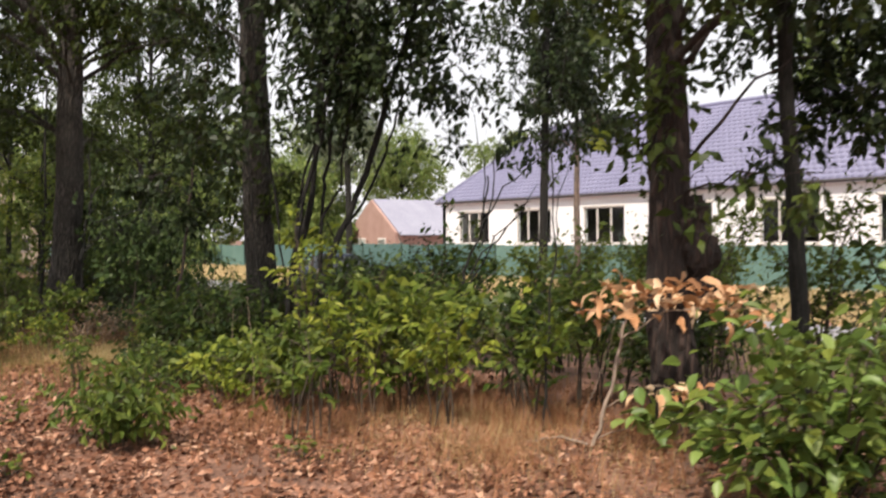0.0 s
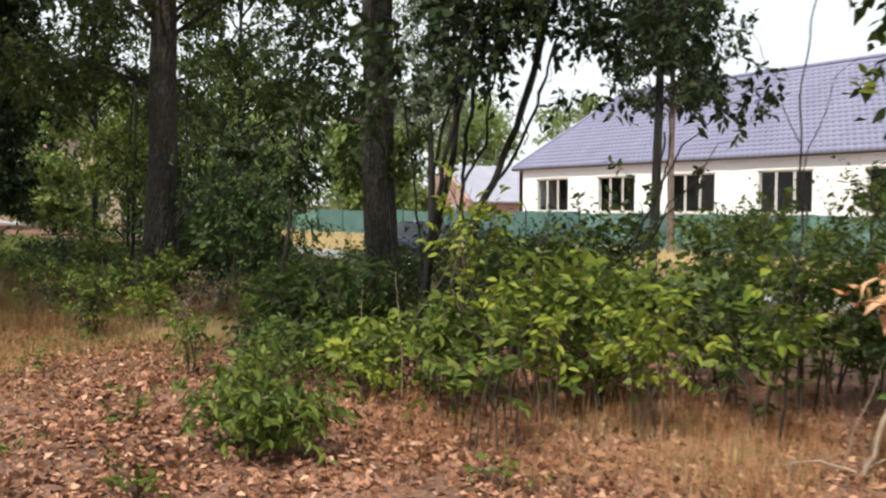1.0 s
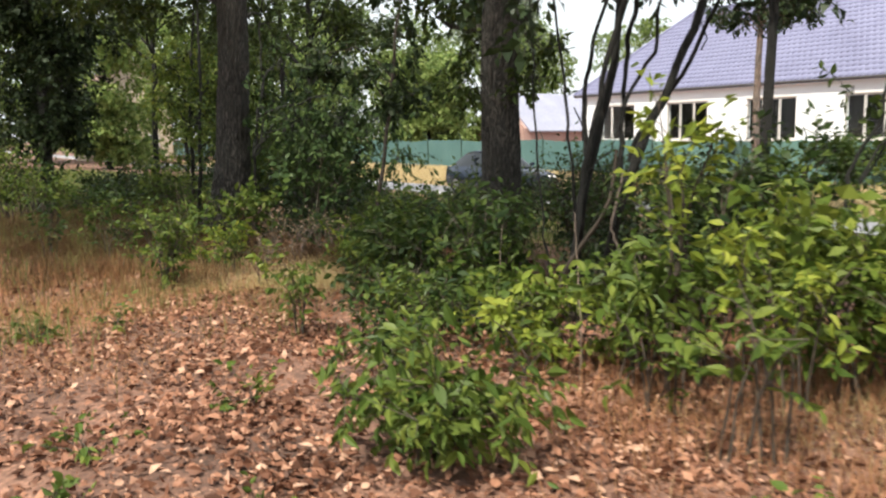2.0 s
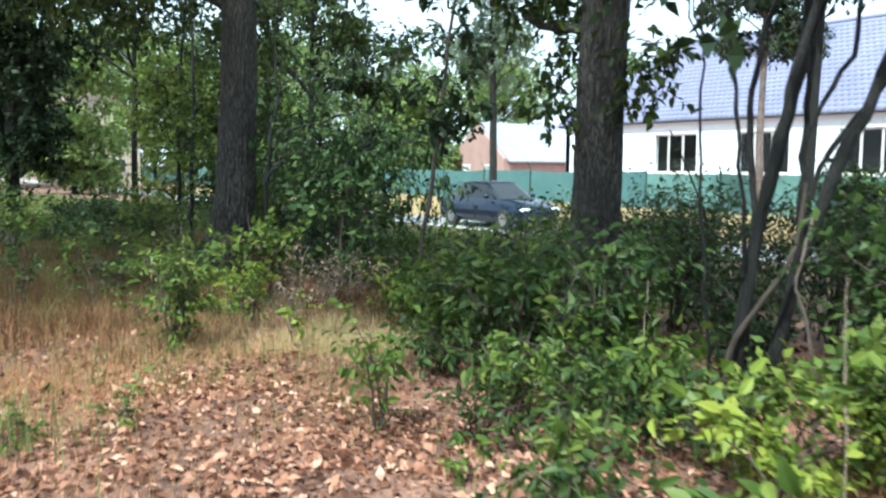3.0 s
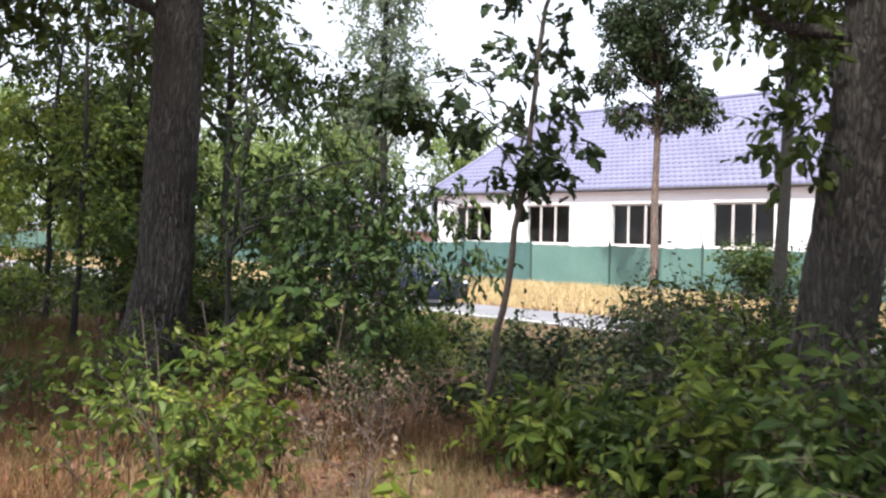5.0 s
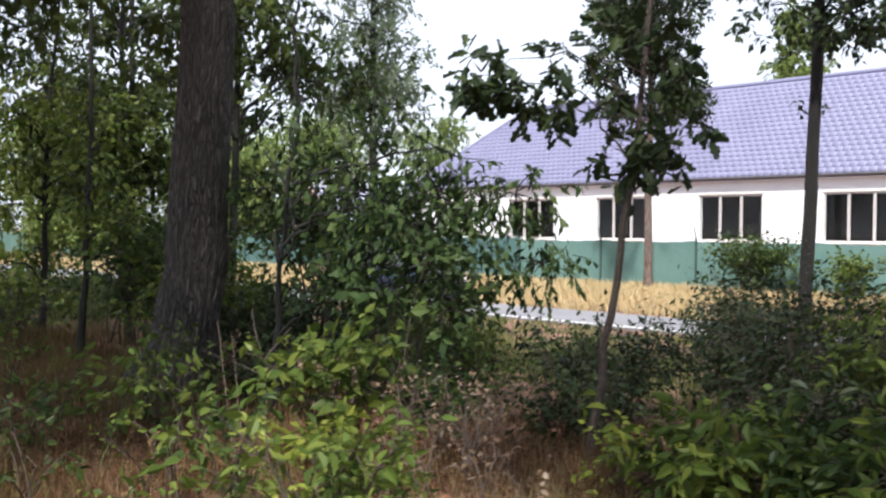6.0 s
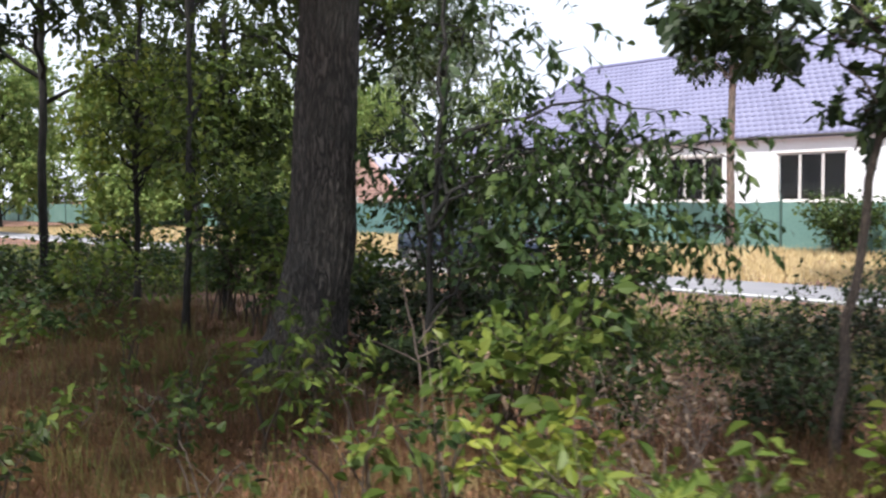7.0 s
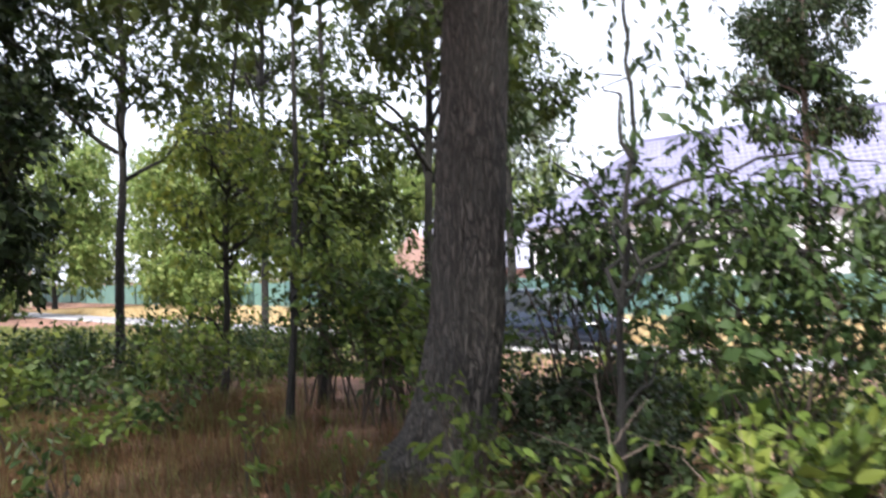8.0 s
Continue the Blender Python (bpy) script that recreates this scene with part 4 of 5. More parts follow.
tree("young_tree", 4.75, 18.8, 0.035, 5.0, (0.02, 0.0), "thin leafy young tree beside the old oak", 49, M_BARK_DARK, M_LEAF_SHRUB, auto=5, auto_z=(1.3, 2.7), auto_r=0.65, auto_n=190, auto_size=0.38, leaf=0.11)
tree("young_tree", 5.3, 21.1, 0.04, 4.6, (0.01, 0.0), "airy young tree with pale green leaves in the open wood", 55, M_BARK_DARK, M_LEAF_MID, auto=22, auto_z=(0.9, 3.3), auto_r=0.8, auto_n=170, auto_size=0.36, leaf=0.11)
tree("ash_tree", 19.8, 30.2, 0.15, 14, (0.0, 0.0), "grey-green roadside tree with a tall airy crown, paled for haze", 37, M_BARK_DARK, M_LEAF_HAZY, auto=36, auto_z=(5.2, 12), auto_r=1.5, auto_n=260, auto_size=0.8, leaf=0.2, length=0.5)

# young tree with a bent stem and large leaves
tree("bent_sapling", 4.95, 12.42, 0.027, 4.4, (0.12, -0.02), "thin bent sapling with large drooping dark leaves", 31, M_BARK_YOUNG, M_LEAF_DARK,
     limbs=[(1.75, -0.05, 0.33, 2.3, 0.01), (1.7, 0.55, -0.32, 2.05, 0.009), (2.2, -0.25, 0.5, 2.5, 0.01), (2.1, -0.4, 0.68, 2.4, 0.008)],
     clumps=[(0.26, 0.0, 1.84, 0.15, 42), (0.38, -0.1, 2.0, 0.17, 45), (0.02, 0.26, 2.28, 0.2, 56), (-0.2, 0.48, 2.4, 0.2, 56), (0.5, -0.3, 2.1, 0.13, 30), (-0.48, 0.56, 2.3, 0.13, 34), (-0.36, 0.62, 2.42, 0.18, 60), (-0.3, 0.5, 2.26, 0.16, 42), (-0.1, 0.3, 2.5, 0.2, 40), (0.1, 0.05, 2.5, 0.22, 40), (0.18, -0.12, 2.3, 0.2, 40), (0.36, -0.2, 2.45, 0.2, 35), (0.24, -0.05, 1.92, 0.15, 42), (0.42, -0.3, 1.98, 0.12, 30),
             (0.38, 0.0, 2.65, 0.28, 45), (0.55, -0.2, 2.75, 0.25, 36), (0.42, 0.0, 3.1, 0.4, 60)],
     leaf=0.125, width=0.62, droop=0.45, length=0.16, flare=0.15, knots=0.02, wander=0.02, shape=LEAF_LOBED)

# young tree behind the hedge: bare crooked boughs with a few tufts
tree("young_tree", 5.85, 6.95, 0.022, 2.2, (0.1, -0.06), "leaning young tree with bare crooked boughs and few leaves", 61, M_BARK_DARK, M_LEAF_OAK,
     limbs=[(0.9, 0.85, -0.35, 1.95, 0.012), (1.2, 1.1, -0.4, 2.15, 0.011), (1.5, 0.7, -0.1, 2.9, 0.01), (1.7, 1.45, -0.5, 2.6, 0.01), (1.9, 0.35, 0.15, 3.0, 0.008)],
     clumps=[(1.42, -0.45, 2.55, 0.18, 60), (1.35, -0.4, 2.35, 0.12, 24), (0.75, -0.1, 2.75, 0.1, 14), (0.9, -0.3, 1.85, 0.12, 18), (0.2, 0.0, 1.75, 0.2, 30)],
     leaf=0.09, flare=0.1, knots=0.02, wander=0.02, length=0.16, shape=LEAF_FULL)
tree("young_tree", 4.8, 4.6, 0.01, 3.0, (0.03, -0.02), "thin bare whip rising from lime green shrubs", 62, M_BARK_DARK, M_LEAF_LIME,
     limbs=[(1.5, 0.25, -0.3, 2.4, 0.005), (1.9, -0.15, 0.2, 2.6, 0.004)], clumps=[(0.0, 0.0, 0.9, 0.22, 50), (0.2, -0.2, 2.2, 0.12, 10)], leaf=0.1, flare=0.1, knots=0.02, wander=0.015, length=0.16, shape=LEAF_FULL)

# bird cherry that leans out from under the oak: crooked black boughs
tree("cherry_tree", 4.34, 14.8, 0.024, 3.4, (0.05, 0.0), "young cherry tree with crooked black boughs and drooping leaves", 32, M_BARK_DARK, M_LEAF_CHERRY,
     limbs=[(0.45, 0.35, -0.15, 1.0, 0.014), (1.3, 0.75, -0.35, 1.75, 0.018), (1.2, 0.3, -0.6, 1.6, 0.014), (1.9, 1.3, -0.9, 2.0, 0.016), (2.0, 0.6, 0.5, 2.6, 0.016), (1.2, 1.1, 1.0, 1.9, 0.014), (1.4, 0.7, 1.2, 2.1, 0.012)],
     clumps=[(x, y, z, r, int((1.3 if z < 1.95 else 0.55) * n)) for x, y, z, r, n in [(1.4, 0.1, 1.65, 0.4, 220), (1.4, -0.45, 1.6, 0.4, 220), (1.3, -0.1, 2.0, 0.35, 120), (0.8, -0.7, 1.5, 0.35, 150), (0.66, 1.2, 1.9, 0.35, 90), (0.9, 0.9, 1.5, 0.35, 160), (1.2, 1.0, 2.0, 0.35, 120), (1.35, 1.3, 1.6, 0.35, 150), (0.8, 0.5, 1.6, 0.35, 160), (1.15, 0.6, 1.9, 0.35, 140), (0.6, -0.25, 1.75, 0.45, 330), (1.1, -0.65, 1.75, 0.45, 300), (1.5, -1.05, 1.75, 0.38, 190), (0.3, -0.3, 2.4, 0.45, 150), (0.9, -0.3, 2.4, 0.5, 150),
             (0.9, 0.5, 2.7, 0.5, 130), (0.5, 0.0, 3.1, 0.5, 150), (1.3, -0.6, 1.2, 0.45, 260), (0.8, -0.3, 1.15, 0.45, 260), (1.7, -1.2, 1.2, 0.35, 150), (1.5, 0.3, 2.3, 0.4, 150), (1.0, 1.3, 2.4, 0.4, 140), (1.7, 0.6, 1.7, 0.35, 140)]],
     leaf=0.105, width=0.42, droop=0.8, length=0.26, flare=0.1, knots=0.02, wander=0.02)

# clump of crooked stems from one root
rng = np.random.default_rng(40)
clump = thing("multi_stem_tree", 4.72, 8.3, "clump of crooked dark stems spreading from one root", "tree", group="trees")
green, wood = Pile(), Pile()
# each stem: how far it stands to the side and how high, at four places, and its thickness
STEMS = [(-0.07, -0.1, 0.0, 1.2, 0.23, 1.92, 0.28, 2.4, 0.044), (0.0, -0.1, 0.26, 1.09, 0.46, 1.69, 0.69, 2.4, 0.044), (-0.16, -0.1, -0.1, 0.6, -0.03, 1.3, 0.2, 2.35, 0.03),
         (0.3, 1.25, 0.59, 1.72, 0.75, 1.98, 0.95, 2.4, 0.018), (0.2, 1.65, 0.43, 1.85, 0.53, 2.2, 0.6, 2.5, 0.014), (-0.09, 0.8, -0.12, 1.62, -0.15, 2.02, -0.2, 2.4, 0.013),
         (0.02, 1.1, 0.02, 1.75, 0.1, 2.02, 0.21, 2.35, 0.02), (-0.24, -0.1, -0.32, 1.35, -0.335, 1.8, -0.35, 2.15, 0.009), (0.26, 1.1, 0.29, 2.07, 0.37, 2.4, 0.45, 3.0, 0.022)]
for i, stem in enumerate(STEMS):
    side, up, rad = np.array(stem[0:8:2]), np.array(stem[1:8:2]), stem[8]
    z0 = up[0]
    zz = np.linspace(z0, 5.0, 40)
    s = np.interp(zz, up, side) + np.maximum(zz - up[-1], 0) * np.clip((side[3] - side[2]) / (up[3] - up[2]), -0.3, 0.4)
    s = np.convolve(np.pad(s, 3, mode="edge"), np.ones(7) / 7, mode="valid")
    deep = 0.1 * math.sin(i * 2.4) * (0.4 + 0.6 * np.maximum(zz, 0))
    w = np.cumsum(rng.standard_normal((40, 2)) * 0.013, axis=0)
    w = w - w[0]
    p = np.stack([0.823 * s + 0.567 * deep + w[:, 0], -0.567 * s + 0.823 * deep + w[:, 1], zz], 1)
    flare = 1 + 0.5 * np.exp(-np.maximum(zz, 0) / 0.2) if z0 < 0 else np.ones(40)
    v, f = tube(p, np.linspace(rad, rad * 0.5, 40) * flare * (1 + 0.1 * np.sin(5 * zz + i)), 10, 0.05, rng)
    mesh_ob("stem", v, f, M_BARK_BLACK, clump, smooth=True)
    for k in range(3 if i > 1 else 0):        # bare side twigs
        q0 = p[int(rng.integers(8, 26))]
        v, f = tube(bend(q0, q0 + np.array([rng.uniform(-0.3, 0.4), rng.uniform(-0.4, 0.3), rng.uniform(0.3, 0.8)]), (0, 0, -0.04), 9, rng, 0.03), np.linspace(0.007, 0.002, 9), 5)
        mesh_ob("side_twig", v, f, M_BARK_BLACK, clump, smooth=True)
    for k in range(6):
        q = p[int(np.argmin(np.abs(zz - rng.uniform(2.9, 4.7))))] + rng.standard_normal(3) * (0.55, 0.55, 0.3)
        pos, way, a, b = spray(q, 0.4, 130, rng, 0.35, 0.3)
        gv, gf = leaf_arrays(pos, way, 0.12 * rng.uniform(0.6, 1.25, len(pos)), 0.55, rng)
        green.add(gv, gf)
        thin_twigs(wood, a, b, 0.005)
for q in ((1.19, -0.63, 3.3), (1.74, -0.93, 3.3), (1.5, -0.8, 3.6), (0.95, -0.5, 3.5)):
    pos, way, a, b = spray(q, 0.42, 170, rng, 0.35, 0.3)
    green.add(*leaf_arrays(pos, way, 0.12 * rng.uniform(0.6, 1.25, len(pos)), 0.55, rng))
    thin_twigs(wood, a, b, 0.005)
for points, rad in (([(-0.25, -0.05), (-0.17, 0.42), (-0.04, 0.62), (0.12, 0.86), (0.18, 1.0), (0.21, 1.35)], 0.02), ([(0.35, 0.0), (0.31, 0.3), (0.23, 0.62), (0.18, 0.75), (0.23, 1.0), (0.27, 1.2)], 0.013)):
    q = np.array(points)
    u = np.linspace(0, 1, 18)
    t = np.linspace(0, 1, 6)
    line = np.stack([0.823 * np.interp(u, t, q[:, 0]) - 0.09, -0.567 * np.interp(u, t, q[:, 0]) - 0.12, np.interp(u, t, q[:, 1])], 1) + rng.standard_normal((18, 3)) * 0.004
    v, f = tube(line, np.linspace(rad, rad * 0.6, 18), 8, 0.08, rng)
    mesh_ob("root_shoot", v, f, M_TWIG if rad > 0.015 else M_GREYWOOD, clump, "bare shoot", smooth=True)
tagged(green.ob("crown", M_LEAF_DARK, clump), kind="stuff")
tagged(wood.ob("twig_work", M_BARK_DARK, clump), kind="stuff")

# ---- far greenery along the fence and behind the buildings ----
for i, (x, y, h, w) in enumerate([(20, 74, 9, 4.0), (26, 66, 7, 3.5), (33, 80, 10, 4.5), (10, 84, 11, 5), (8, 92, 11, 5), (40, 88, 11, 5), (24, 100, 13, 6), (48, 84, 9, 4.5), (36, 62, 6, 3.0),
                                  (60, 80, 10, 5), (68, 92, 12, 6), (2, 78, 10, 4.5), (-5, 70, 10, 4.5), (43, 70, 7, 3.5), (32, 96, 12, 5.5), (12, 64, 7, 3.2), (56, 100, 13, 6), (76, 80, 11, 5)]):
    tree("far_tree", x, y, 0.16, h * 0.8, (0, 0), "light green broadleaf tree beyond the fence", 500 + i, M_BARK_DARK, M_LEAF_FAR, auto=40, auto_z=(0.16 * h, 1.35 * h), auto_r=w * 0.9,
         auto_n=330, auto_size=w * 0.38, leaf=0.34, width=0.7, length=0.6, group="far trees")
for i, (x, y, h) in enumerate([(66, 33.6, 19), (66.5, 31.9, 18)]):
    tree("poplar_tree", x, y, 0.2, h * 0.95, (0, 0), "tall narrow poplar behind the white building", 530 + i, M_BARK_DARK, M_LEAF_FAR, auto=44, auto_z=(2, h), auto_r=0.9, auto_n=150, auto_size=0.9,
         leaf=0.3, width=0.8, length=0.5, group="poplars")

# ---- undergrowth ----
DG = "bushy deep green shrub in the undergrowth"
SG = "leafy green shrub at the edge of the path"
LG = "lime green young shrub lit from the path"
# foreground bush beside the litter
shrub(2.15, 6.4, 0.48, 0.45, 1300, M_LEAF_SHRUB, "low bushy deep green shrub in leaf litter", 60, 0.1, 0.4, 0.8, 13, LEAF_FULL, gaps=2.2)
# lime saplings before the shrub wall
for i, (x, y, r, h, n) in enumerate([(3.35, 7.2, 0.4, 0.5, 300), (3.7, 6.7, 0.4, 0.75, 350), (3.3, 5.6, 0.35, 0.85, 150), (3.95, 6.0, 0.45, 0.9, 320), (4.3, 5.2, 0.45, 0.95, 300), (4.9, 4.75, 0.4, 0.8, 260), (3.5, 6.3, 0.3, 0.6, 200)]):
    shrub(x, y, r, h, n, M_LEAF_LIME if i in (0, 3, 4) else M_LEAF_SHRUB, LG if i in (0, 3, 4) else SG, 70 + i, 0.11, 0.45, 0.4, 6, LEAF_FULL, low=0.2, gaps=0.9)
near_wall = [(7.6, 2.4, .9, 1.4), (8.8, 3.4, 1.0, 1.5), (9.4, 1.8, 1.0, 1.5), (6.5, 2.5, .7, 1.2), (10.5, 4.4, 1.1, 1.6), (4.5, 5.9, .5, 1.0), (5.9, 5.0, .6, 1.25), (5.0, 7.4, .6, 1.2), (4.15, 7.15, .45, .5), (3.8, 7.4, .4, .4), (6.5, 15.2, .7, .4), (9.0, 17.2, .9, .4), (10.5, 19.0, 1.0, .4), (7.6, 17.0, .8, .4), (4.2, 6.6, .55, .85), (4.8, 6.1, .65, 1.3)]
far_wall = [(5.3, 5.4, .65, 1.3), (5.2, 6.9, .7, 1.35), (6.0, 6.1, .75, 1.4), (6.1, 7.5, .8, 1.4), (6.9, 5.2, .8, 1.45), (7.4, 6.8, .9, 1.5), (6.9, 8.5, .9, 1.4), (8.2, 5.6, .9, 1.5), (8.8, 7.6, 1.0, 1.5), (6.3, 4.4, .7, 1.3), (7.4, 3.8, .8, 1.3), (9.8, 6.2, 1.0, 1.6), (10.2, 8.4, 1.1, 1.6), (8.6, 9.8, 1.0, 1.4), (11.4, 7.2, 1.1, 1.7), (5.6, 8.1, .6, 1.1)]
hedge = np.random.default_rng(88)
for i, (x, y, r, h) in enumerate(near_wall + far_wall):
    h *= hedge.uniform(0.65, 1.2) * (1.3 if x > 7 else 1.0)
    shrub(x, y, r, h, 1150, (M_LEAF_MID if x < 5.2 else M_LEAF_SHRUB, M_LEAF_DEEP, M_LEAF_SHRUB)[i % 3], SG if i % 3 != 1 else DG, 90 + i, hedge.uniform(0.085, 0.125), 0.5, 0.35, 6, low=0.24 if x < 6.5 else 0.08, gaps=0.7 if x < 6 else 1.7)
shrub(3.85, 6.55, 0.3, 1.85, 260, M_LEAF_LIME, "tall slender sapling with pale lime leaves", 85, 0.1, 0.45, 0.4, 4, LEAF_FULL, "sapling", low=0.45, gaps=9)
# green bank before the second oak
bank = [(3.95, 9.7, .5, .75), (4.3, 9.0, .6, .9), (4.0, 8.45, .4, .35), (5.3, 8.7, .35, .3), (4.9, 9.7, .6, .95), (4.25, 10.3, .55, .8), (4.35, 10.85, .36, .45), (5.7, 9.2, .5, .6), (5.8, 11.0, .7, 1.05),
        (5.0, 11.2, .6, .65), (6.3, 10.1, .8, 1.15), (6.3, 11.8, .8, .8), (7.1, 9.2, .9, 1.25), (7.3, 12.6, .9, .75), (4.5, 11.5, .42, .45), (7.6, 10.8, .9, 1.2), (8.6, 12.0, 1., .95), (9.6, 11.4, 1., .9), (8.5, 12.85, .9, 1.05), (9.5, 13.4, 1., 1.05), (5.4, 12.9, .6, .38),
        (6.4, 13.2, .8, .65), (5.4, 14.0, .6, .4), (6.2, 14.6, .7, .45), (7.4, 14.2, .8, .45), (5.3, 15.4, .5, .4), (6.2, 16.2, .7, .45)]
for i, (x, y, r, h) in enumerate(bank):
    # shade of the hollows is put into the leaf colour by place
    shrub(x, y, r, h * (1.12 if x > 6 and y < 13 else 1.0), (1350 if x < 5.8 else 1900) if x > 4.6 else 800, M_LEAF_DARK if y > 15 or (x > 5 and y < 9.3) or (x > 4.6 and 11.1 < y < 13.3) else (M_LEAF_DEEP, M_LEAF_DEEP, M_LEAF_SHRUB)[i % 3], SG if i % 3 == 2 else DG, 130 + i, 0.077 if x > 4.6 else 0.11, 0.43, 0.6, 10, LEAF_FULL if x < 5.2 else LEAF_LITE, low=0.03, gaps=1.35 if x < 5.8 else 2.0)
for i, (x, y, rr, h, n) in enumerate([(3.45, 8.95, .42, .5, 420), (3.3, 8.25, .4, .42, 380), (3.65, 7.85, .4, .42, 380), (2.75, 7.75, .32, .32, 260), (2.5, 7.45, .28, .26, 200), (3.05, 8.75, .3, .3, 220), (3.9, 8.95, .38, .4, 480), (3.75, 9.45, .36, .38, 460), (3.7, 10.1, .34, .36, 420), (4.0, 10.6, .26, .28, 260), (4.2, 9.5, .4, .45, 480)]):
    shrub(x, y, rr, h, n, (M_LEAF_SHRUB, M_LEAF_DEEP, M_LEAF_DEEP)[i % 3], "low leafy shrub creeping over leaf litter", 330 + i, 0.085, 0.45, 0.55, 7, LEAF_FULL, low=0.08)
shrub(2.68, 9.2, 0.2, 0.62, 230, M_LEAF_SHRUB, "slim green seedling rising from dry grass", 160, 0.085, 0.4, 0.6, 5, LEAF_FULL, "sapling", low=0.08, gaps=9)
shrub(2.4, 11.9, 0.3, 0.78, 900, M_LEAF_SHRUB, "bushy yellow-green shrub in dry grass", 161, 0.075, 0.48, 0.5, 11, LEAF_FULL, low=0.03, gaps=1.6)
shrub(3.17, 11.4, 0.2, 0.38, 70, M_LEAF_LIME, "small lime green seedling in dry grass", 162, 0.09, 0.5, 0.3, 4, LEAF_FULL, "sapling")
shrub(2.7, 13.5, 0.33, 0.42, 80, M_LEAF_SHRUB, "sparse green bramble in dry grass", 163, 0.09, 0.6, 0.4, 6, LEAF_FULL)
shrub(3.8, 13.55, 0.48, 0.8, 520, M_LEAF_SHRUB, "leafy green shrub by dry stalks", 164, 0.11, 0.6, 0.35, 8, LEAF_FULL, low=0.3)
shrub(3.95, 13.75, 0.3, 0.55, 90, M_PALE_WEED, "withered bramble with curled brown leaves", 169, 0.1, 0.5, 0.8, 5, LEAF_FULL, twig=M_GREYWOOD, low=0.2)
shrub(4.35, 14.15, 0.35, 0.5, 80, M_PALE_WEED, "withered bramble with curled brown leaves", 170, 0.09, 0.5, 0.8, 5, LEAF_FULL, twig=M_GREYWOOD, low=0.2)
shrub(3.1, 12.85, 0.3, 0.42, 300, M_LEAF_LIME, "low lime green shrub in dry grass", 165, 0.08, 0.55, 0.3, 6, LEAF_FULL)
shrub(3.55, 13.2, 0.3, 0.36, 200, M_LEAF_LIME, "low lime green shrub by a dead sapling", 168, 0.085, 0.55, 0.35, 6, LEAF_FULL)
shrub(4.4, 11.85, 0.32, 0.33, 200, M_LEAF_LIME, "low lime green shrub beneath a sapling", 166, 0.08, 0.5, 0.3, 6, LEAF_FULL)
shrub(3.6, 15.2, 0.3, 0.8, 120, M_LEAF_SHRUB, "thin seedling with drooping leaves before an oak", 167, 0.095, 0.45, 0.9, 4, LEAF_FULL, "sapling")
shrub(3.0, 14.6, 0.35, 0.6, 140, M_LEAF_SHRUB, "sparse seedling with pale green leaves", 168, 0.085, 0.5, 0.7, 4, LEAF_FULL, "sapling")
# seedlings and brambles in the shade
small = np.random.default_rng(240)
for i, (x, y) in enumerate([(2.4, 13.0), (2.2, 13.9), (2.9, 13.2), (3.2, 14.1), (3.4, 14.7), (2.6, 14.9), (3.1, 15.6), (4.1, 13.9), (4.6, 13.4), (2.2, 15.4), (4.0, 15.6), (4.7, 11.6), (3.2, 12.4), (1.7, 14.6), (2.0, 16.6), (3.3, 16.9)]):
    shrub(x, y, small.uniform(0.18, 0.36), small.uniform(0.25, 0.6), int(0.75 * small.uniform(110, 260)), (M_LEAF_SHRUB, M_LEAF_OAK, M_LEAF_DEEP)[i % 3], "sparse leafy seedling in withered grass", 250 + i, 0.075, 0.5, 0.5, 5, LEAF_FULL, "sapling", low=0.1, group="seedlings")
for i, (x, y) in enumerate([(1.3, 6.0), (0.8, 7.4), (1.7, 7.6), (2.9, 5.0), (0.6, 6.6), (1.5, 10.0), (2.6, 8.3), (0.9, 9.8)]):
    shrub(x, y, 0.14, 0.1, 60, M_LEAF_SHRUB, "tiny green weed in leaf litter", 280 + i, 0.06, 0.5, 0.2, 5, LEAF_FULL, low=0.1, group="weeds")
for i, (x, y) in enumerate([(4.0, 12.5), (4.25, 12.8), (3.75, 12.75), (4.4, 13.2), (3.4, 11.9), (3.9, 13.1), (4.7, 13.2), (4.95, 13.55), (5.2, 13.4), (4.85, 13.9), (5.25, 13.85), (4.55, 13.65), (5.5, 13.6)]):
    shrub(x, y, 0.2, small.uniform(0.25, 0.42), 60, M_PALE_WEED, "dried pale weed with shrivelled leaves", 290 + i, 0.042, 0.6, 0.6, 5, LEAF_FULL, twig=M_GREYWOOD, low=0.3, group="dried weeds")
# hazels behind the first oak
hazels = [(5.2, 14.35, .9, 1.3, 1300), (4.6, 20.5, .8, .75, 700), (5.45, 18.3, .75, 1.55, 1700), (7.0, 18.4, 1.0, 0.9, 800), (6.6, 16.6, .8, .5, 700), (3.0, 18.9, .5, .4, 260), (3.7, 19.4, .45, .4, 240), (2.3, 19.4, .7, .9, 600), (3.4, 20.6, .5, .45, 300), (7.6, 21.0, 1.2, 2.1, 800), (5.2, 17.3, .7, 1.1, 800), (6.0, 22.6, 1.3, .8, 800)]
more_hazels = [(2.3, 21.5, .9, 1.4, 900), (8.6, 17.6, 1.0, .5, 700), (9.2, 24.0, 1.4, 1.2, 1100), (4.0, 24.0, 1.0, .6, 600), (1.6, 20.0, .7, 1.3, 800), (5.0, 21.8, .9, .8, 700), (4.2, 22.8, .8, .7, 600), (5.6, 16.7, .5, .6, 700), (5.95, 16.0, .6, .65, 700), (5.7, 19.5, .8, 1.5, 1300), (6.6, 19.3, .8, 1.5, 1200), (7.2, 26.5, 1.2, .8, 900), (8.5, 26.5, 1.2, .8, 900)]
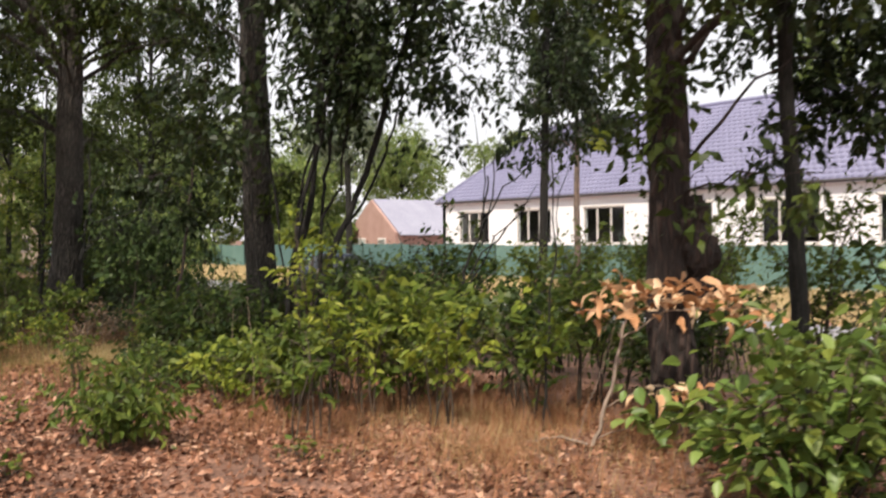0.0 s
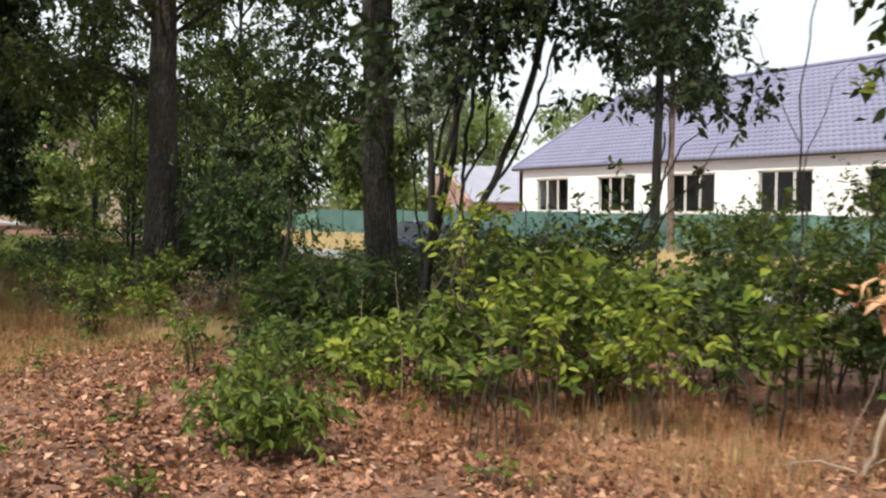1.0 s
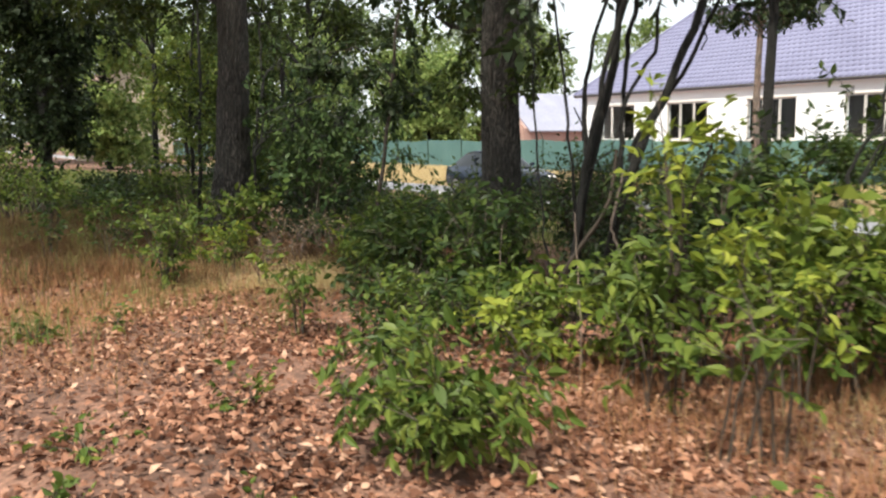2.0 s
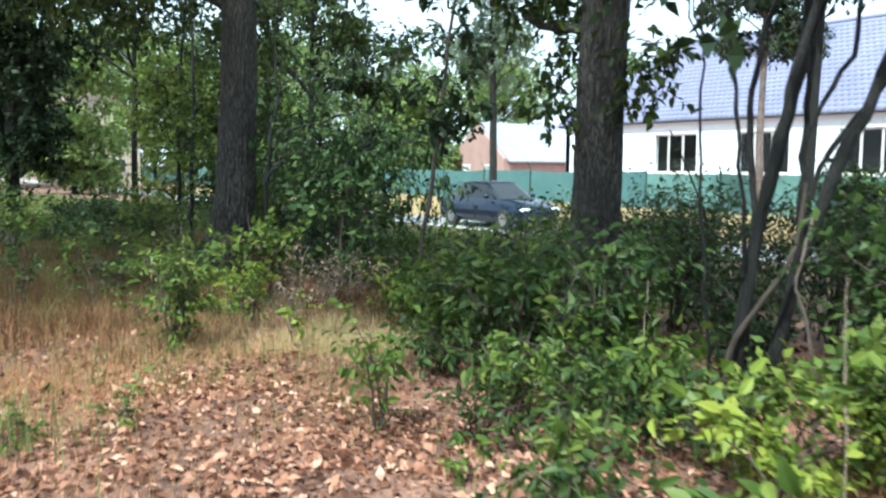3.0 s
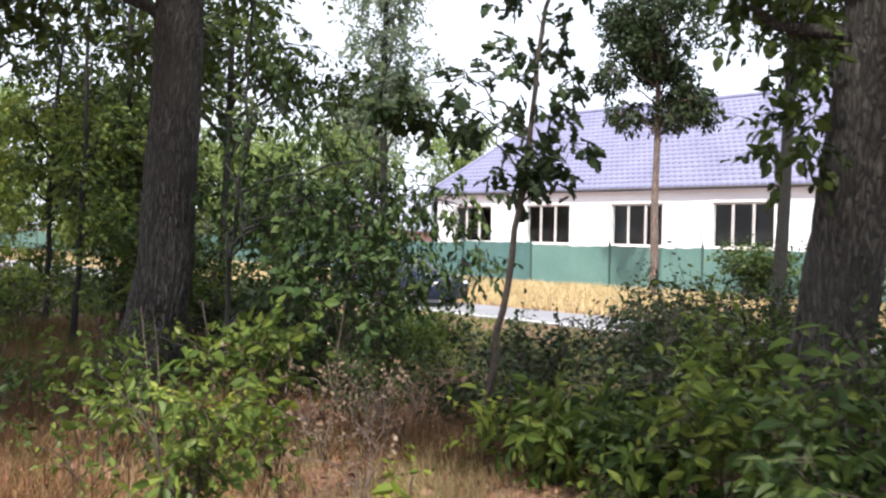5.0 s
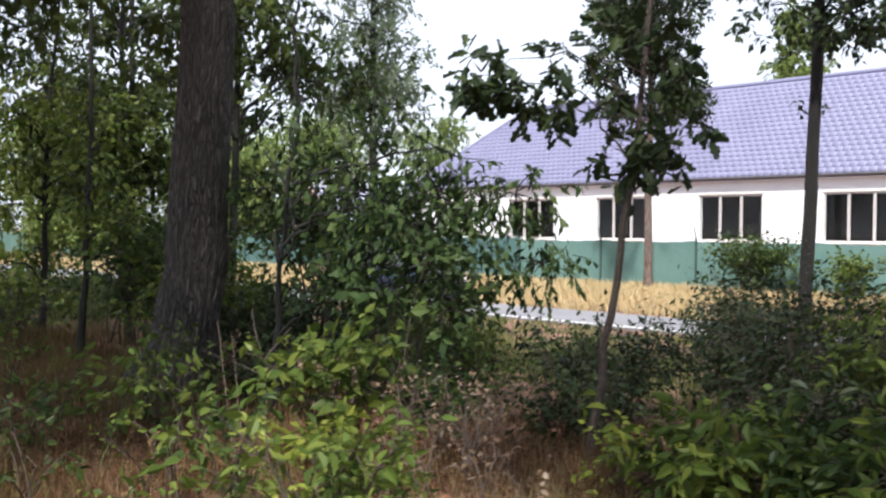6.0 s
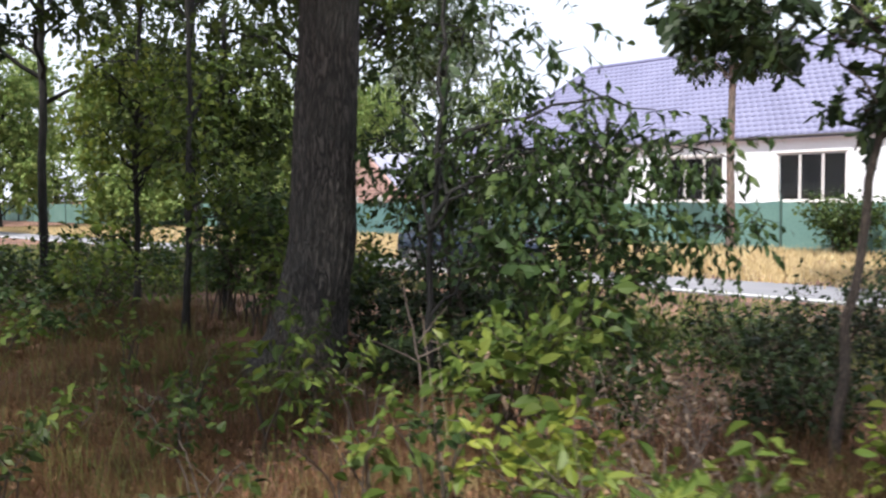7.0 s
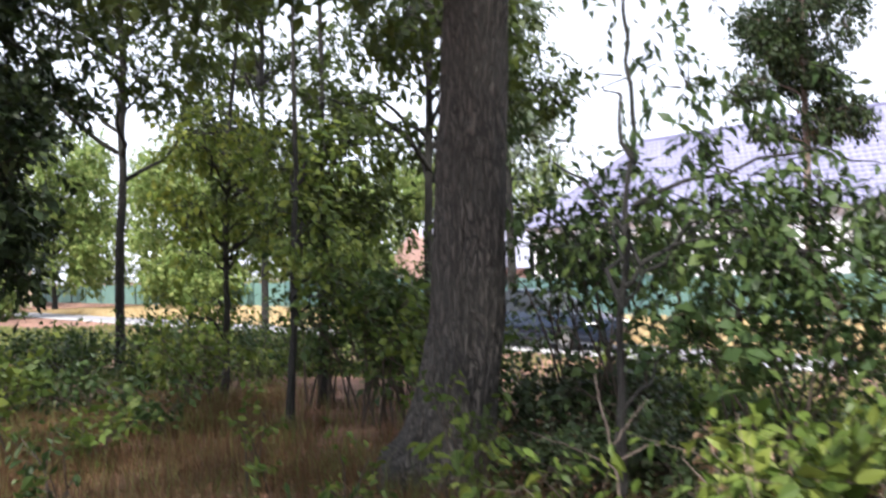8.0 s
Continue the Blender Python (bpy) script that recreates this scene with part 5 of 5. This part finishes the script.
for i, (x, y, r, h, n) in enumerate(hazels + more_hazels):
    # hazels 4, 19 and 20 carry the hollow's shade in their darker leaves
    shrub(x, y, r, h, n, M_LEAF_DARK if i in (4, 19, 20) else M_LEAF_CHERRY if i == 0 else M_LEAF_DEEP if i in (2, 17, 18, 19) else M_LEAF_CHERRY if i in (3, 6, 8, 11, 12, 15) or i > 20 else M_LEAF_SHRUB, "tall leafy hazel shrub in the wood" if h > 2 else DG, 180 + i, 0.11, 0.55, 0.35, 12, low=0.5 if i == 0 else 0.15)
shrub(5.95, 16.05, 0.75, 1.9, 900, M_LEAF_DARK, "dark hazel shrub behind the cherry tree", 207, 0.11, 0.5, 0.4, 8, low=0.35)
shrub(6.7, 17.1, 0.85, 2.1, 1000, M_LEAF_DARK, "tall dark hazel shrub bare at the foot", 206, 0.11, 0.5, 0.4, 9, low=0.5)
# added leaves: their dark colour stands for deep shade on the bare soil
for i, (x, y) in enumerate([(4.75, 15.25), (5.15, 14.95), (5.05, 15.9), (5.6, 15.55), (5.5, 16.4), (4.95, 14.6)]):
    shrub(x, y, 0.5, 0.27, 560, M_LEAF_DARK, "low dark leaves put in as the shade under the cherry tree", 190 + i, 0.085, 0.5, 0.3, 7, low=0.03)
fill = np.random.default_rng(220)
for i in range(24):
    x, y = fill.uniform(2.4, 10.5), fill.uniform(20.5, 27)
    shrub(x, y, fill.uniform(0.5, 0.9), fill.uniform(0.3, 0.6) + (0.2 if x > 7 else 0), 480, (M_LEAF_DEEP, M_LEAF_SHRUB)[i % 2], "low leafy shrub on the floor of the wood", 230 + i, 0.11, 0.5, 0.3, 7, low=0.03)
shrub(27.8, 20.7, 1.5, 1.8, 3400, M_LEAF_DEEP, "rounded green shrub on the verge by the fence", 200, 0.17, 0.6, 0.3, 16, gaps=9, low=0.05)
shrub(27.4, 17.6, 0.9, 1.25, 1500, M_LEAF_SHRUB, "smaller light green shrub on the verge by the fence", 201, 0.16, 0.6, 0.3, 12, gaps=9, low=0.05)

# ---- withered sapling with rust-coloured leaves, leaf by leaf ----
rng = np.random.default_rng(210)
rust = thing("withered_sapling", 4.75, 4.0, "withered sapling with curled rust-orange leaves on pale stems", "sapling")


def single_leaf(name, mat, curl, wave=0.05, wide=1.0):
    """One long leaf, folded, curled and wavy along its edge."""
    u = np.array([0.0, 0.12, 0.3, 0.5, 0.7, 0.87, 1.0])
    w = np.array([0.01, 0.12, 0.2, 0.215, 0.17, 0.09, 0.005]) * wide
    mid = curl * (u - 0.35) ** 2
    v = np.stack([np.stack([-w, u - 0.02, mid + 0.45 * w + wave * np.sin(11 * u)], 1), np.stack([0 * u, u, mid], 1), np.stack([w, u - 0.02, mid + 0.45 * w + wave * np.sin(9 * u + 1)], 1)], 1).reshape(-1, 3)
    f = []
    for k in range(6):
        a = 3 * k
        f += [(a, a + 1, a + 4), (a, a + 4, a + 3), (a + 1, a + 2, a + 5), (a + 1, a + 5, a + 4)]
    return mesh_data(name, v, np.array(f), mat, True)


rust_meshes = [single_leaf("leaf", M_LEAF_RUST1, c, 0.07, w) for c, w in ((-1.1, 0.9), (0.5, 0.8), (1.0, 1.0), (-0.5, 1.1))]
green_meshes = [single_leaf("leaf", M_LEAF_BIG1, c, 0.02, 1.25) for c in (-0.5, -0.2, 0.1)]


def put_leaf(mesh, parent, pos, way, size, rng, up=(0, 0, 1)):
    y = Vector(way).normalized()
    x = y.cross(Vector(up) + Vector(rng.standard_normal(3)) * 0.4).normalized()
    z = x.cross(y)
    ob = new("leaf", mesh)
    ob.parent = parent
    m = Matrix((x, y, z)).transposed().to_4x4()
    m.translation = Vector(pos)
    ob.matrix_basis = m @ Matrix.Diagonal((size, size, size, 1))
    return ob


for points, rad in (([(-0.05, 0.06, -0.03), (0.0, 0.0, 0.15), (0.06, -0.07, 0.5), (0.1, -0.13, 0.85), (0.15, -0.19, 1.12)], 0.019), ([(0.09, -0.12, 0.8), (0.3, -0.4, 1.02), (0.75, -1.0, 1.02)], 0.008),
                    ([(-0.12, 0.16, -0.02), (0.0, 0.02, 0.5), (0.1, -0.1, 1.0)], 0.0035), ([(0.02, -0.02, 0.3), (0.2, -0.27, 0.47), (0.45, -0.6, 0.44)], 0.005), ([(0.0, 0.0, 0.1), (0.3, -0.4, 0.25), (0.5, -0.66, 0.22)], 0.005)):
    t = np.linspace(0, 1, len(points))
    line = np.stack([np.interp(np.linspace(0, 1, 14), t, np.array(points)[:, k]) for k in range(3)], 1) + rng.standard_normal((14, 3)) * 0.006
    v, f = tube(line, np.linspace(rad, rad * 0.45, 14), 6, 0.08, rng)
    mesh_ob("stem", v, f, M_DEADWOOD, rust, smooth=True)
for k in range(190):
    if k < 125:      # the spread canopy, in two or three tiers
        s, q = rng.uniform(-0.15, 1.15) if k % 3 else rng.uniform(0.0, 0.7), rng.standard_normal() * 0.18
        pos = np.array([0.6 * s + 0.8 * q, -0.8 * s + 0.6 * q, 1.09 + (0.1, -0.04, 0.05)[k % 3] + rng.standard_normal() * 0.05 - 0.06 * abs(s - 0.4)])
    else:            # low side sprays
        low = k % 2
        s = rng.uniform(0.2, 0.75)
        pos = np.array([0.6 * s, -0.8 * s, 0.46 - 0.22 * low]) + rng.standard_normal(3) * (0.07, 0.07, 0.03)
    mesh = rust_meshes[k % 4] if k < 115 or k % 4 == 0 else green_meshes[k % 3]
    put_leaf(mesh, rust, pos, rng.standard_normal(3) * (1, 1, 0.3) + (0.1, -0.2, -0.25), rng.uniform(0.1, 0.2), rng)

broad = thing("broadleaf_shrub", 4.75, 2.35, "leafy shrub with broad green leaves beside the path", "shrub")
more = Pile()
for i in range(24):
    a = i * 2.4
    e = (0.95 * math.cos(a) * rng.uniform(0.2, 1), 0.95 * math.sin(a) * rng.uniform(0.2, 1), rng.uniform(0.35, 1.2))
    line = bend((0.2 * e[0], 0.2 * e[1], -0.03), e, (0, 0, 0.12), 9, rng, 0.012)
    v, f = tube(line, np.linspace(0.009, 0.003, 9), 5)
    mesh_ob("stem", v, f, M_TWIG, broad)
    for k in range(12):
        q = line[2 + k % 7] + rng.standard_normal(3) * 0.09
        put_leaf(green_meshes[k % 3], broad, q, rng.standard_normal(3) * (1, 1, 0.4) + np.array([e[0], e[1], -0.5]) * 0.8, rng.uniform(0.1, 0.17), rng)
    q = np.repeat(line[1:], 5, axis=0) + rng.standard_normal((40, 3)) * 0.11
    v, f = leaf_arrays(q, rng.standard_normal((40, 3)) * (1, 1, 0.4) + (e[0], e[1], -0.4), rng.uniform(0.07, 0.14, 40), 0.55, rng, LEAF_FULL)
    more.add(v, f)
tagged(more.ob("foliage", M_LEAF_SHRUB, broad), kind="stuff")

# ---- grass and litter ----


def in_patch(x, y, patches):
    """How thick grass stands: soft ellipses (x, y, rx, ry, weight)."""
    w = np.zeros_like(x)
    for px, py, rx, ry, k in patches:
        w = np.maximum(w, k * np.exp(-(((x - px) / rx) ** 2 + ((y - py) / ry) ** 2)))
    return w


def grass(name, label, n, box, patches, height, mat, seed, thick=0.0022, bow=1.5, tuft=0.08):
    rng = np.random.default_rng(seed)
    tufts = n // 24
    tx, ty = rng.uniform(box[0], box[1], tufts), rng.uniform(box[2], box[3], tufts)
    x = np.repeat(tx, 24) + rng.standard_normal(tufts * 24) * tuft
    y = np.repeat(ty, 24) + rng.standard_normal(tufts * 24) * tuft
    n = len(x)
    w = in_patch(x, y, patches) * (0.55 + 0.45 * np.sin(3.1 * x + 1.7 * np.sin(2.3 * y)) * np.sin(2.7 * y))
    keep = rng.uniform(0, 1, n) < w
    x, y = x[keep], y[keep]
    m = len(x)
    z = land(x, y)
    h = height * rng.uniform(0.4, 1.25, m)
    a = rng.uniform(0, 6.283, m)
    t = bow * rng.uniform(0.1, 1.0, m) ** 1.3 * h
    lx, ly = np.cos(a) * t, np.sin(a) * t
    sx, sy = -np.sin(a) * thick, np.cos(a) * thick
    p = lambda u, s: np.stack([x + lx * u * u + s * sx * (1.15 - u), y + ly * u * u + s * sy * (1.15 - u), z + h * u * (1 - 0.4 * u * np.minimum(1, t / np.maximum(h, 1e-6)))], 1)
    v = np.stack([p(0, -1), p(0, 1), p(0.55, -1), p(0.55, 1), p(1.0, 0)], 1).reshape(-1, 3)
    f = (np.array([[0, 1, 3], [0, 3, 2], [2, 3, 4]])[None] + (np.arange(m) * 5)[:, None, None]).reshape(-1, 3)
    ob = mesh_ob(name, v, f, mat)
    return tagged(ob, label, "grass", kind="stuff")


grass("dry_grass", "feathery straw-coloured dry grass on the forest floor", 700000, (0, 7, 2, 16),
      [(3.5, 11.9, 0.75, 0.65, 1.0), (3.6, 11.1, 0.5, 0.6, 0.9), (2.6, 11.8, 0.6, 0.5, 0.5), (4.4, 4.9, 0.8, 1.2, 0.3), (3.3, 13.0, 0.8, 0.8, 0.5)], 0.17, M_GRASS_DRY, 300, 0.0013, 2.0, 0.12)
grass("short_grass", "short rusty withered grass over the litter", 420000, (-1, 6, 7, 15),
      [(1.6, 11.6, 1.4, 1.6, 1.0), (2.6, 10.8, 0.9, 0.9, 0.6), (1.3, 9.4, 1.1, 0.8, 0.3), (2.2, 13.0, 1.2, 1.0, 0.9)], 0.075, M_GRASS_TAN, 306, 0.0013, 2.2, 0.1)
grass("russet_grass", "russet withered grass in front of the shrubs", 200000, (-1, 9, 1, 14),
      [(4.6, 4.7, 1.3, 1.4, 1.0), (3.9, 5.9, 0.9, 1.3, 0.9), (5.3, 5.6, 1.0, 1.0, 0.8), (4.2, 7.0, 0.6, 0.8, 0.6), (1.8, 12.4, 1.4, 1.2, 0.4), (4.6, 6.3, 0.8, 0.9, 0.9)], 0.26, M_GRASS_RED, 301)
grass("shaded_grass", "brown withered grass, darkened for the shade of the oak", 300000, (-1, 7, 11.5, 22),
      [(2.2, 15.5, 1.8, 2.6, 1.0), (2.6, 18.0, 2.2, 2.2, 1.0), (3.6, 20.5, 2.0, 2.0, 1.0), (4.6, 12.6, 0.9, 1.0, 0.7), (3.0, 14.0, 1.2, 1.0, 0.7), (1.8, 13.2, 1.4, 1.2, 0.5)], 0.26, M_GRASS_SHADED, 305, 0.0026, 1.9)
grass("green_grass", "thin green grass between the shrubs", 200000, (0, 13, 3, 26),
      [(2.2, 11.0, 1.0, 1.5, 0.35), (0.85, 10.0, 0.5, 0.5, 0.8), (9.0, 15.0, 3.0, 4.0, 0.8), (3.2, 20, 2.5, 3.0, 0.8), (7.5, 12.5, 2.0, 2.5, 0.5), (1.8, 16.0, 1.4, 3.0, 0.7), (3.4, 17.0, 1.8, 1.8, 0.8)], 0.32, M_GRASS_GREEN, 302, 0.0026)
grass("wood_grass", "dull green grass on the floor of the open wood", 110000, (-2, 11, 23, 52), [(5, 32, 9, 16, 1.4)], 0.24, M_GRASS_GREEN, 307, 0.009, 1.2, 0.25)
grass("verge_grass", "yellow dry grass on the verge before the fence", 170000, (18.5, 29.2, 8, 75), [(24, 40, 60, 600, 1.3)], 0.26, M_GRASS_YELLOW, 303, 0.012, 1.1, 0.3)
grass("near_verge_grass", "dry grass along the near road edge", 64000, (9.0, 15.6, 6, 50), [(13.0, 25, 3.0, 60, 1.0)], 0.16, M_GRASS_GREEN, 304, 0.01, 0.9, 0.2)

rng = np.random.default_rng(310)
n = 230000
x, y = rng.uniform(-1.5, 6.5, n), rng.uniform(1.5, 18, n)
bare = 0.5 + 0.5 * np.sin(2.9 * x + 1.9 * np.sin(1.7 * y)) * np.sin(2.3 * y + 1.4 * np.sin(2.1 * x))
keep = rng.uniform(0, 1, n) < (0.25 + 0.75 * bare) * (0.2 + in_patch(x, y, [(1.2, 6.5, 1.5, 2.6, 0.9), (3.2, 6.0, 1.3, 1.6, 0.8), (2.5, 4.0, 2.0, 1.5, 0.6), (2.0, 9.2, 1.6, 1.3, 0.9), (3.6, 8.8, 0.8, 1.2, 0.7), (2.3, 10.6, 1.3, 1.0, 0.7)]))
x, y = x[keep], y[keep]
pos = np.stack([x, y, land(x, y) + rng.uniform(0.006, 0.03, len(x))], 1)
way = np.stack([rng.standard_normal(len(x)), rng.standard_normal(len(x)), 0.35 * rng.standard_normal(len(x))], 1)
litter = Pile()
for sel, shp in ((slice(0, len(x) // 3), LEAF_FULL), (slice(len(x) // 3, None), LEAF_LITE)):
    k = len(x[sel])
    litter.add(*leaf_arrays(pos[sel], way[sel], 0.026 + 0.058 * rng.uniform(0, 1, k) ** 1.7, 0.62, rng, shp, 0.6))
tagged(litter.ob("leaf_litter", M_LITTER), "brown fallen oak leaves scattered over the soil", "leaf litter", kind="stuff")

# ---- small things on the forest floor ----
rng = np.random.default_rng(400)


def stick(x, y, points, r, label, mat=None, name="dead_shoot", category="dead shoot"):
    """A bare stem along points given from its foot."""
    ob = thing(name, x, y, label, category)
    p = np.array(points, float)
    t = np.linspace(0, 1, len(p))
    u = np.linspace(0, 1, 4 * len(p))
    line = np.stack([np.interp(u, t, p[:, i]) for i in range(3)], 1) + rng.standard_normal((len(u), 3)) * 0.003
    v, f = tube(line, np.linspace(r, r * 0.45, len(u)), 6, 0.08, rng)
    mesh_ob("stem", v, f, mat or M_DEADWOOD, ob, smooth=True)
    return ob


stick(3.56, 7.04, [(0, 0, -0.03), (0.01, 0, 0.35), (-0.01, 0.02, 0.75), (-0.05, 0.0, 1.02)], 0.005, "thin pale dead stem standing before shrubs")
stick(4.79, 5.44, [(0, 0, -0.03), (0.02, 0.02, 0.25), (0.0, 0.03, 0.5)], 0.004, "short pale dead stem in russet grass")
stick(4.1, 8.6, [(0, 0, -0.03), (0.01, 0.01, 0.4), (0.02, -0.01, 0.8)], 0.0055, "thin pale dead stem among green leaves")
stick(4.6, 4.22, [(0.1, -0.14, 0.02), (0.0, 0.02, 0.07), (-0.22, 0.2, 0.03)], 0.012, "short dead branch lying at the foot of a sapling", M_DEADWOOD, "fallen_branch", "branch")
stick(2.87, 13.28, [(0.05, -0.12, -0.03), (0.03, -0.05, 0.5), (0, 0, 0.95)], 0.0022, "tall dry grass stalk with a pale tip", M_DEADWOOD, "dry_stalk", "dry stalk")
stick(2.96, 13.3, [(0.04, -0.1, -0.03), (0.03, -0.03, 0.5), (0.0, 0, 0.88)], 0.0018, "tall dry grass stalk beside another", M_DEADWOOD, "dry_stalk", "dry stalk")
stick(7.1, 9.95, [(0, 0, -0.03), (-0.2, 0.2, 0.6), (-0.42, 0.36, 1.25), (-0.6, 0.55, 1.85)], 0.016, "leaning broken dead bough beside an oak", M_BARK_DARK, "dead_bough", "bough")
fork = stick(4.2, 14.7, [(0, 0, -0.03), (0.01, 0.02, 0.3), (0.0, 0.06, 0.5), (-0.04, 0.1, 0.75), (-0.05, 0.11, 0.86)], 0.01, "grey forked dead sapling beneath the cherry tree", M_GREYWOOD, "dead_sapling", "dead sapling")
for a, b in (((0.0, 0.06, 0.5), (0.17, -0.06, 0.72)), ((0, 0.04, 0.38), (-0.3, 0.35, 0.56)), ((0, 0.04, 0.4), (0.22, -0.14, 0.5))):
    v, f = tube(bend(a, b, (0, 0, 0.02), 8, rng, 0.008), np.linspace(0.006, 0.0025, 8), 6)
    mesh_ob("branch", v, f, M_GREYWOOD, fork, smooth=True)
# fallen brush between the sapling and the lime shrub
for i in range(16):
    a = rng.uniform(0, 3.14)
    x, y = 4.3 + rng.standard_normal() * 0.35, 13.0 + rng.standard_normal() * 0.35
    l = rng.uniform(0.25, 0.6)
    stick(x, y, [(0, 0, 0.02), (0.5 * l * math.cos(a), 0.5 * l * math.sin(a), rng.uniform(0.05, 0.2)), (l * math.cos(a), l * math.sin(a), rng.uniform(0.05, 0.35))], 0.006, "bare dead twig lying in the brush", M_GREYWOOD, "fallen_twig", "twig")
# single withered leaves
for x, y, z, s, m in ((2.71, 13.56, 0.42, 0.1, 0), (3.82, 13.65, 0.53, 0.14, 2), (3.9, 13.5, 0.4, 0.14, 2), (4.0, 13.6, 0.45, 0.12, 0)):
    ob = new("withered_leaf", rust_meshes[m])
    ob.matrix_basis = pose(x, y, z, -60, rng.uniform(-30, 30), rng.uniform(0, 360)) @ Matrix.Diagonal((s, s, s, 1))
    tagged(ob, "single withered orange leaf caught in green bramble", "leaf", "withered leaves")

# ---- roof tiles of the long building ----
TW, TH = 0.33, 0.352
SL = math.hypot(RX - EX, RZ - EZ)
UPX, UPZ = (RX - EX) / SL, (RZ - EZ) / SL          # up the slope
NX, NZ = -UPZ, UPX                                 # out of the roof
tv, tf = [], []
for row, (v0, lift) in enumerate(((0.0, 0.024), (1.12, 0.006))):
    for u in (0.0, 0.2, 0.5, 0.8, 1.0):
        bulge = 0.011 * math.sin(math.pi * u)
        round_off = (0.16 * (2 * abs(u - 0.5)) ** 2 * TH) if row == 0 else 0.0
        tv.append((u * TW, v0 * TH + round_off, lift + bulge))
tv += [(x, y, 0.004) for x, y, z in tv[:5]]
for k in range(4):
    tf.append((k, k + 1, k + 6, k + 5))
    tf.append((k + 10, k + 11, k + 1, k))
tv = np.array(tv)


def on_roof(v, y, s):
    """Tile points laid on the front slope, at y along the eaves and s up from them."""
    u, w, n = v[:, 0], v[:, 1] + s, v[:, 2]
    return np.stack([EX + UPX * w + NX * n, y - u, EZ + UPZ * w + NZ * n], 1)


tile_mesh = mesh_data("tile", on_roof(tv, 0, 0) - (EX, 0, EZ), tf, M_ROOF, True)
rest = Pile()
rows = int(SL / TH)
count = 0
for r in range(rows):
    s = r * TH
    edge = WY1 + 0.5 - s * UPX                     # the hip cuts the rows short
    y = WY1 + 0.5 - (0.5 * TW if r % 2 else 0.0)
    while y - TW > WY0 - 0.5 + s * UPX:
        if y < edge:
            if 19.0 < y < 23.4 and count < 300:
                t = new("tile", tile_mesh)
                t.parent = roof
                t.location = Vector((EX + UPX * s, y, EZ + UPZ * s))
                t.matrix_parent_inverse = Matrix.Identity(4)
                count += 1
            else:
                rest.add(on_roof(tv, y, s), tf)
        y -= TW
tiles = rest.ob("tiling", M_ROOF, roof, smooth=True)
tagged(tiles, kind="stuff")
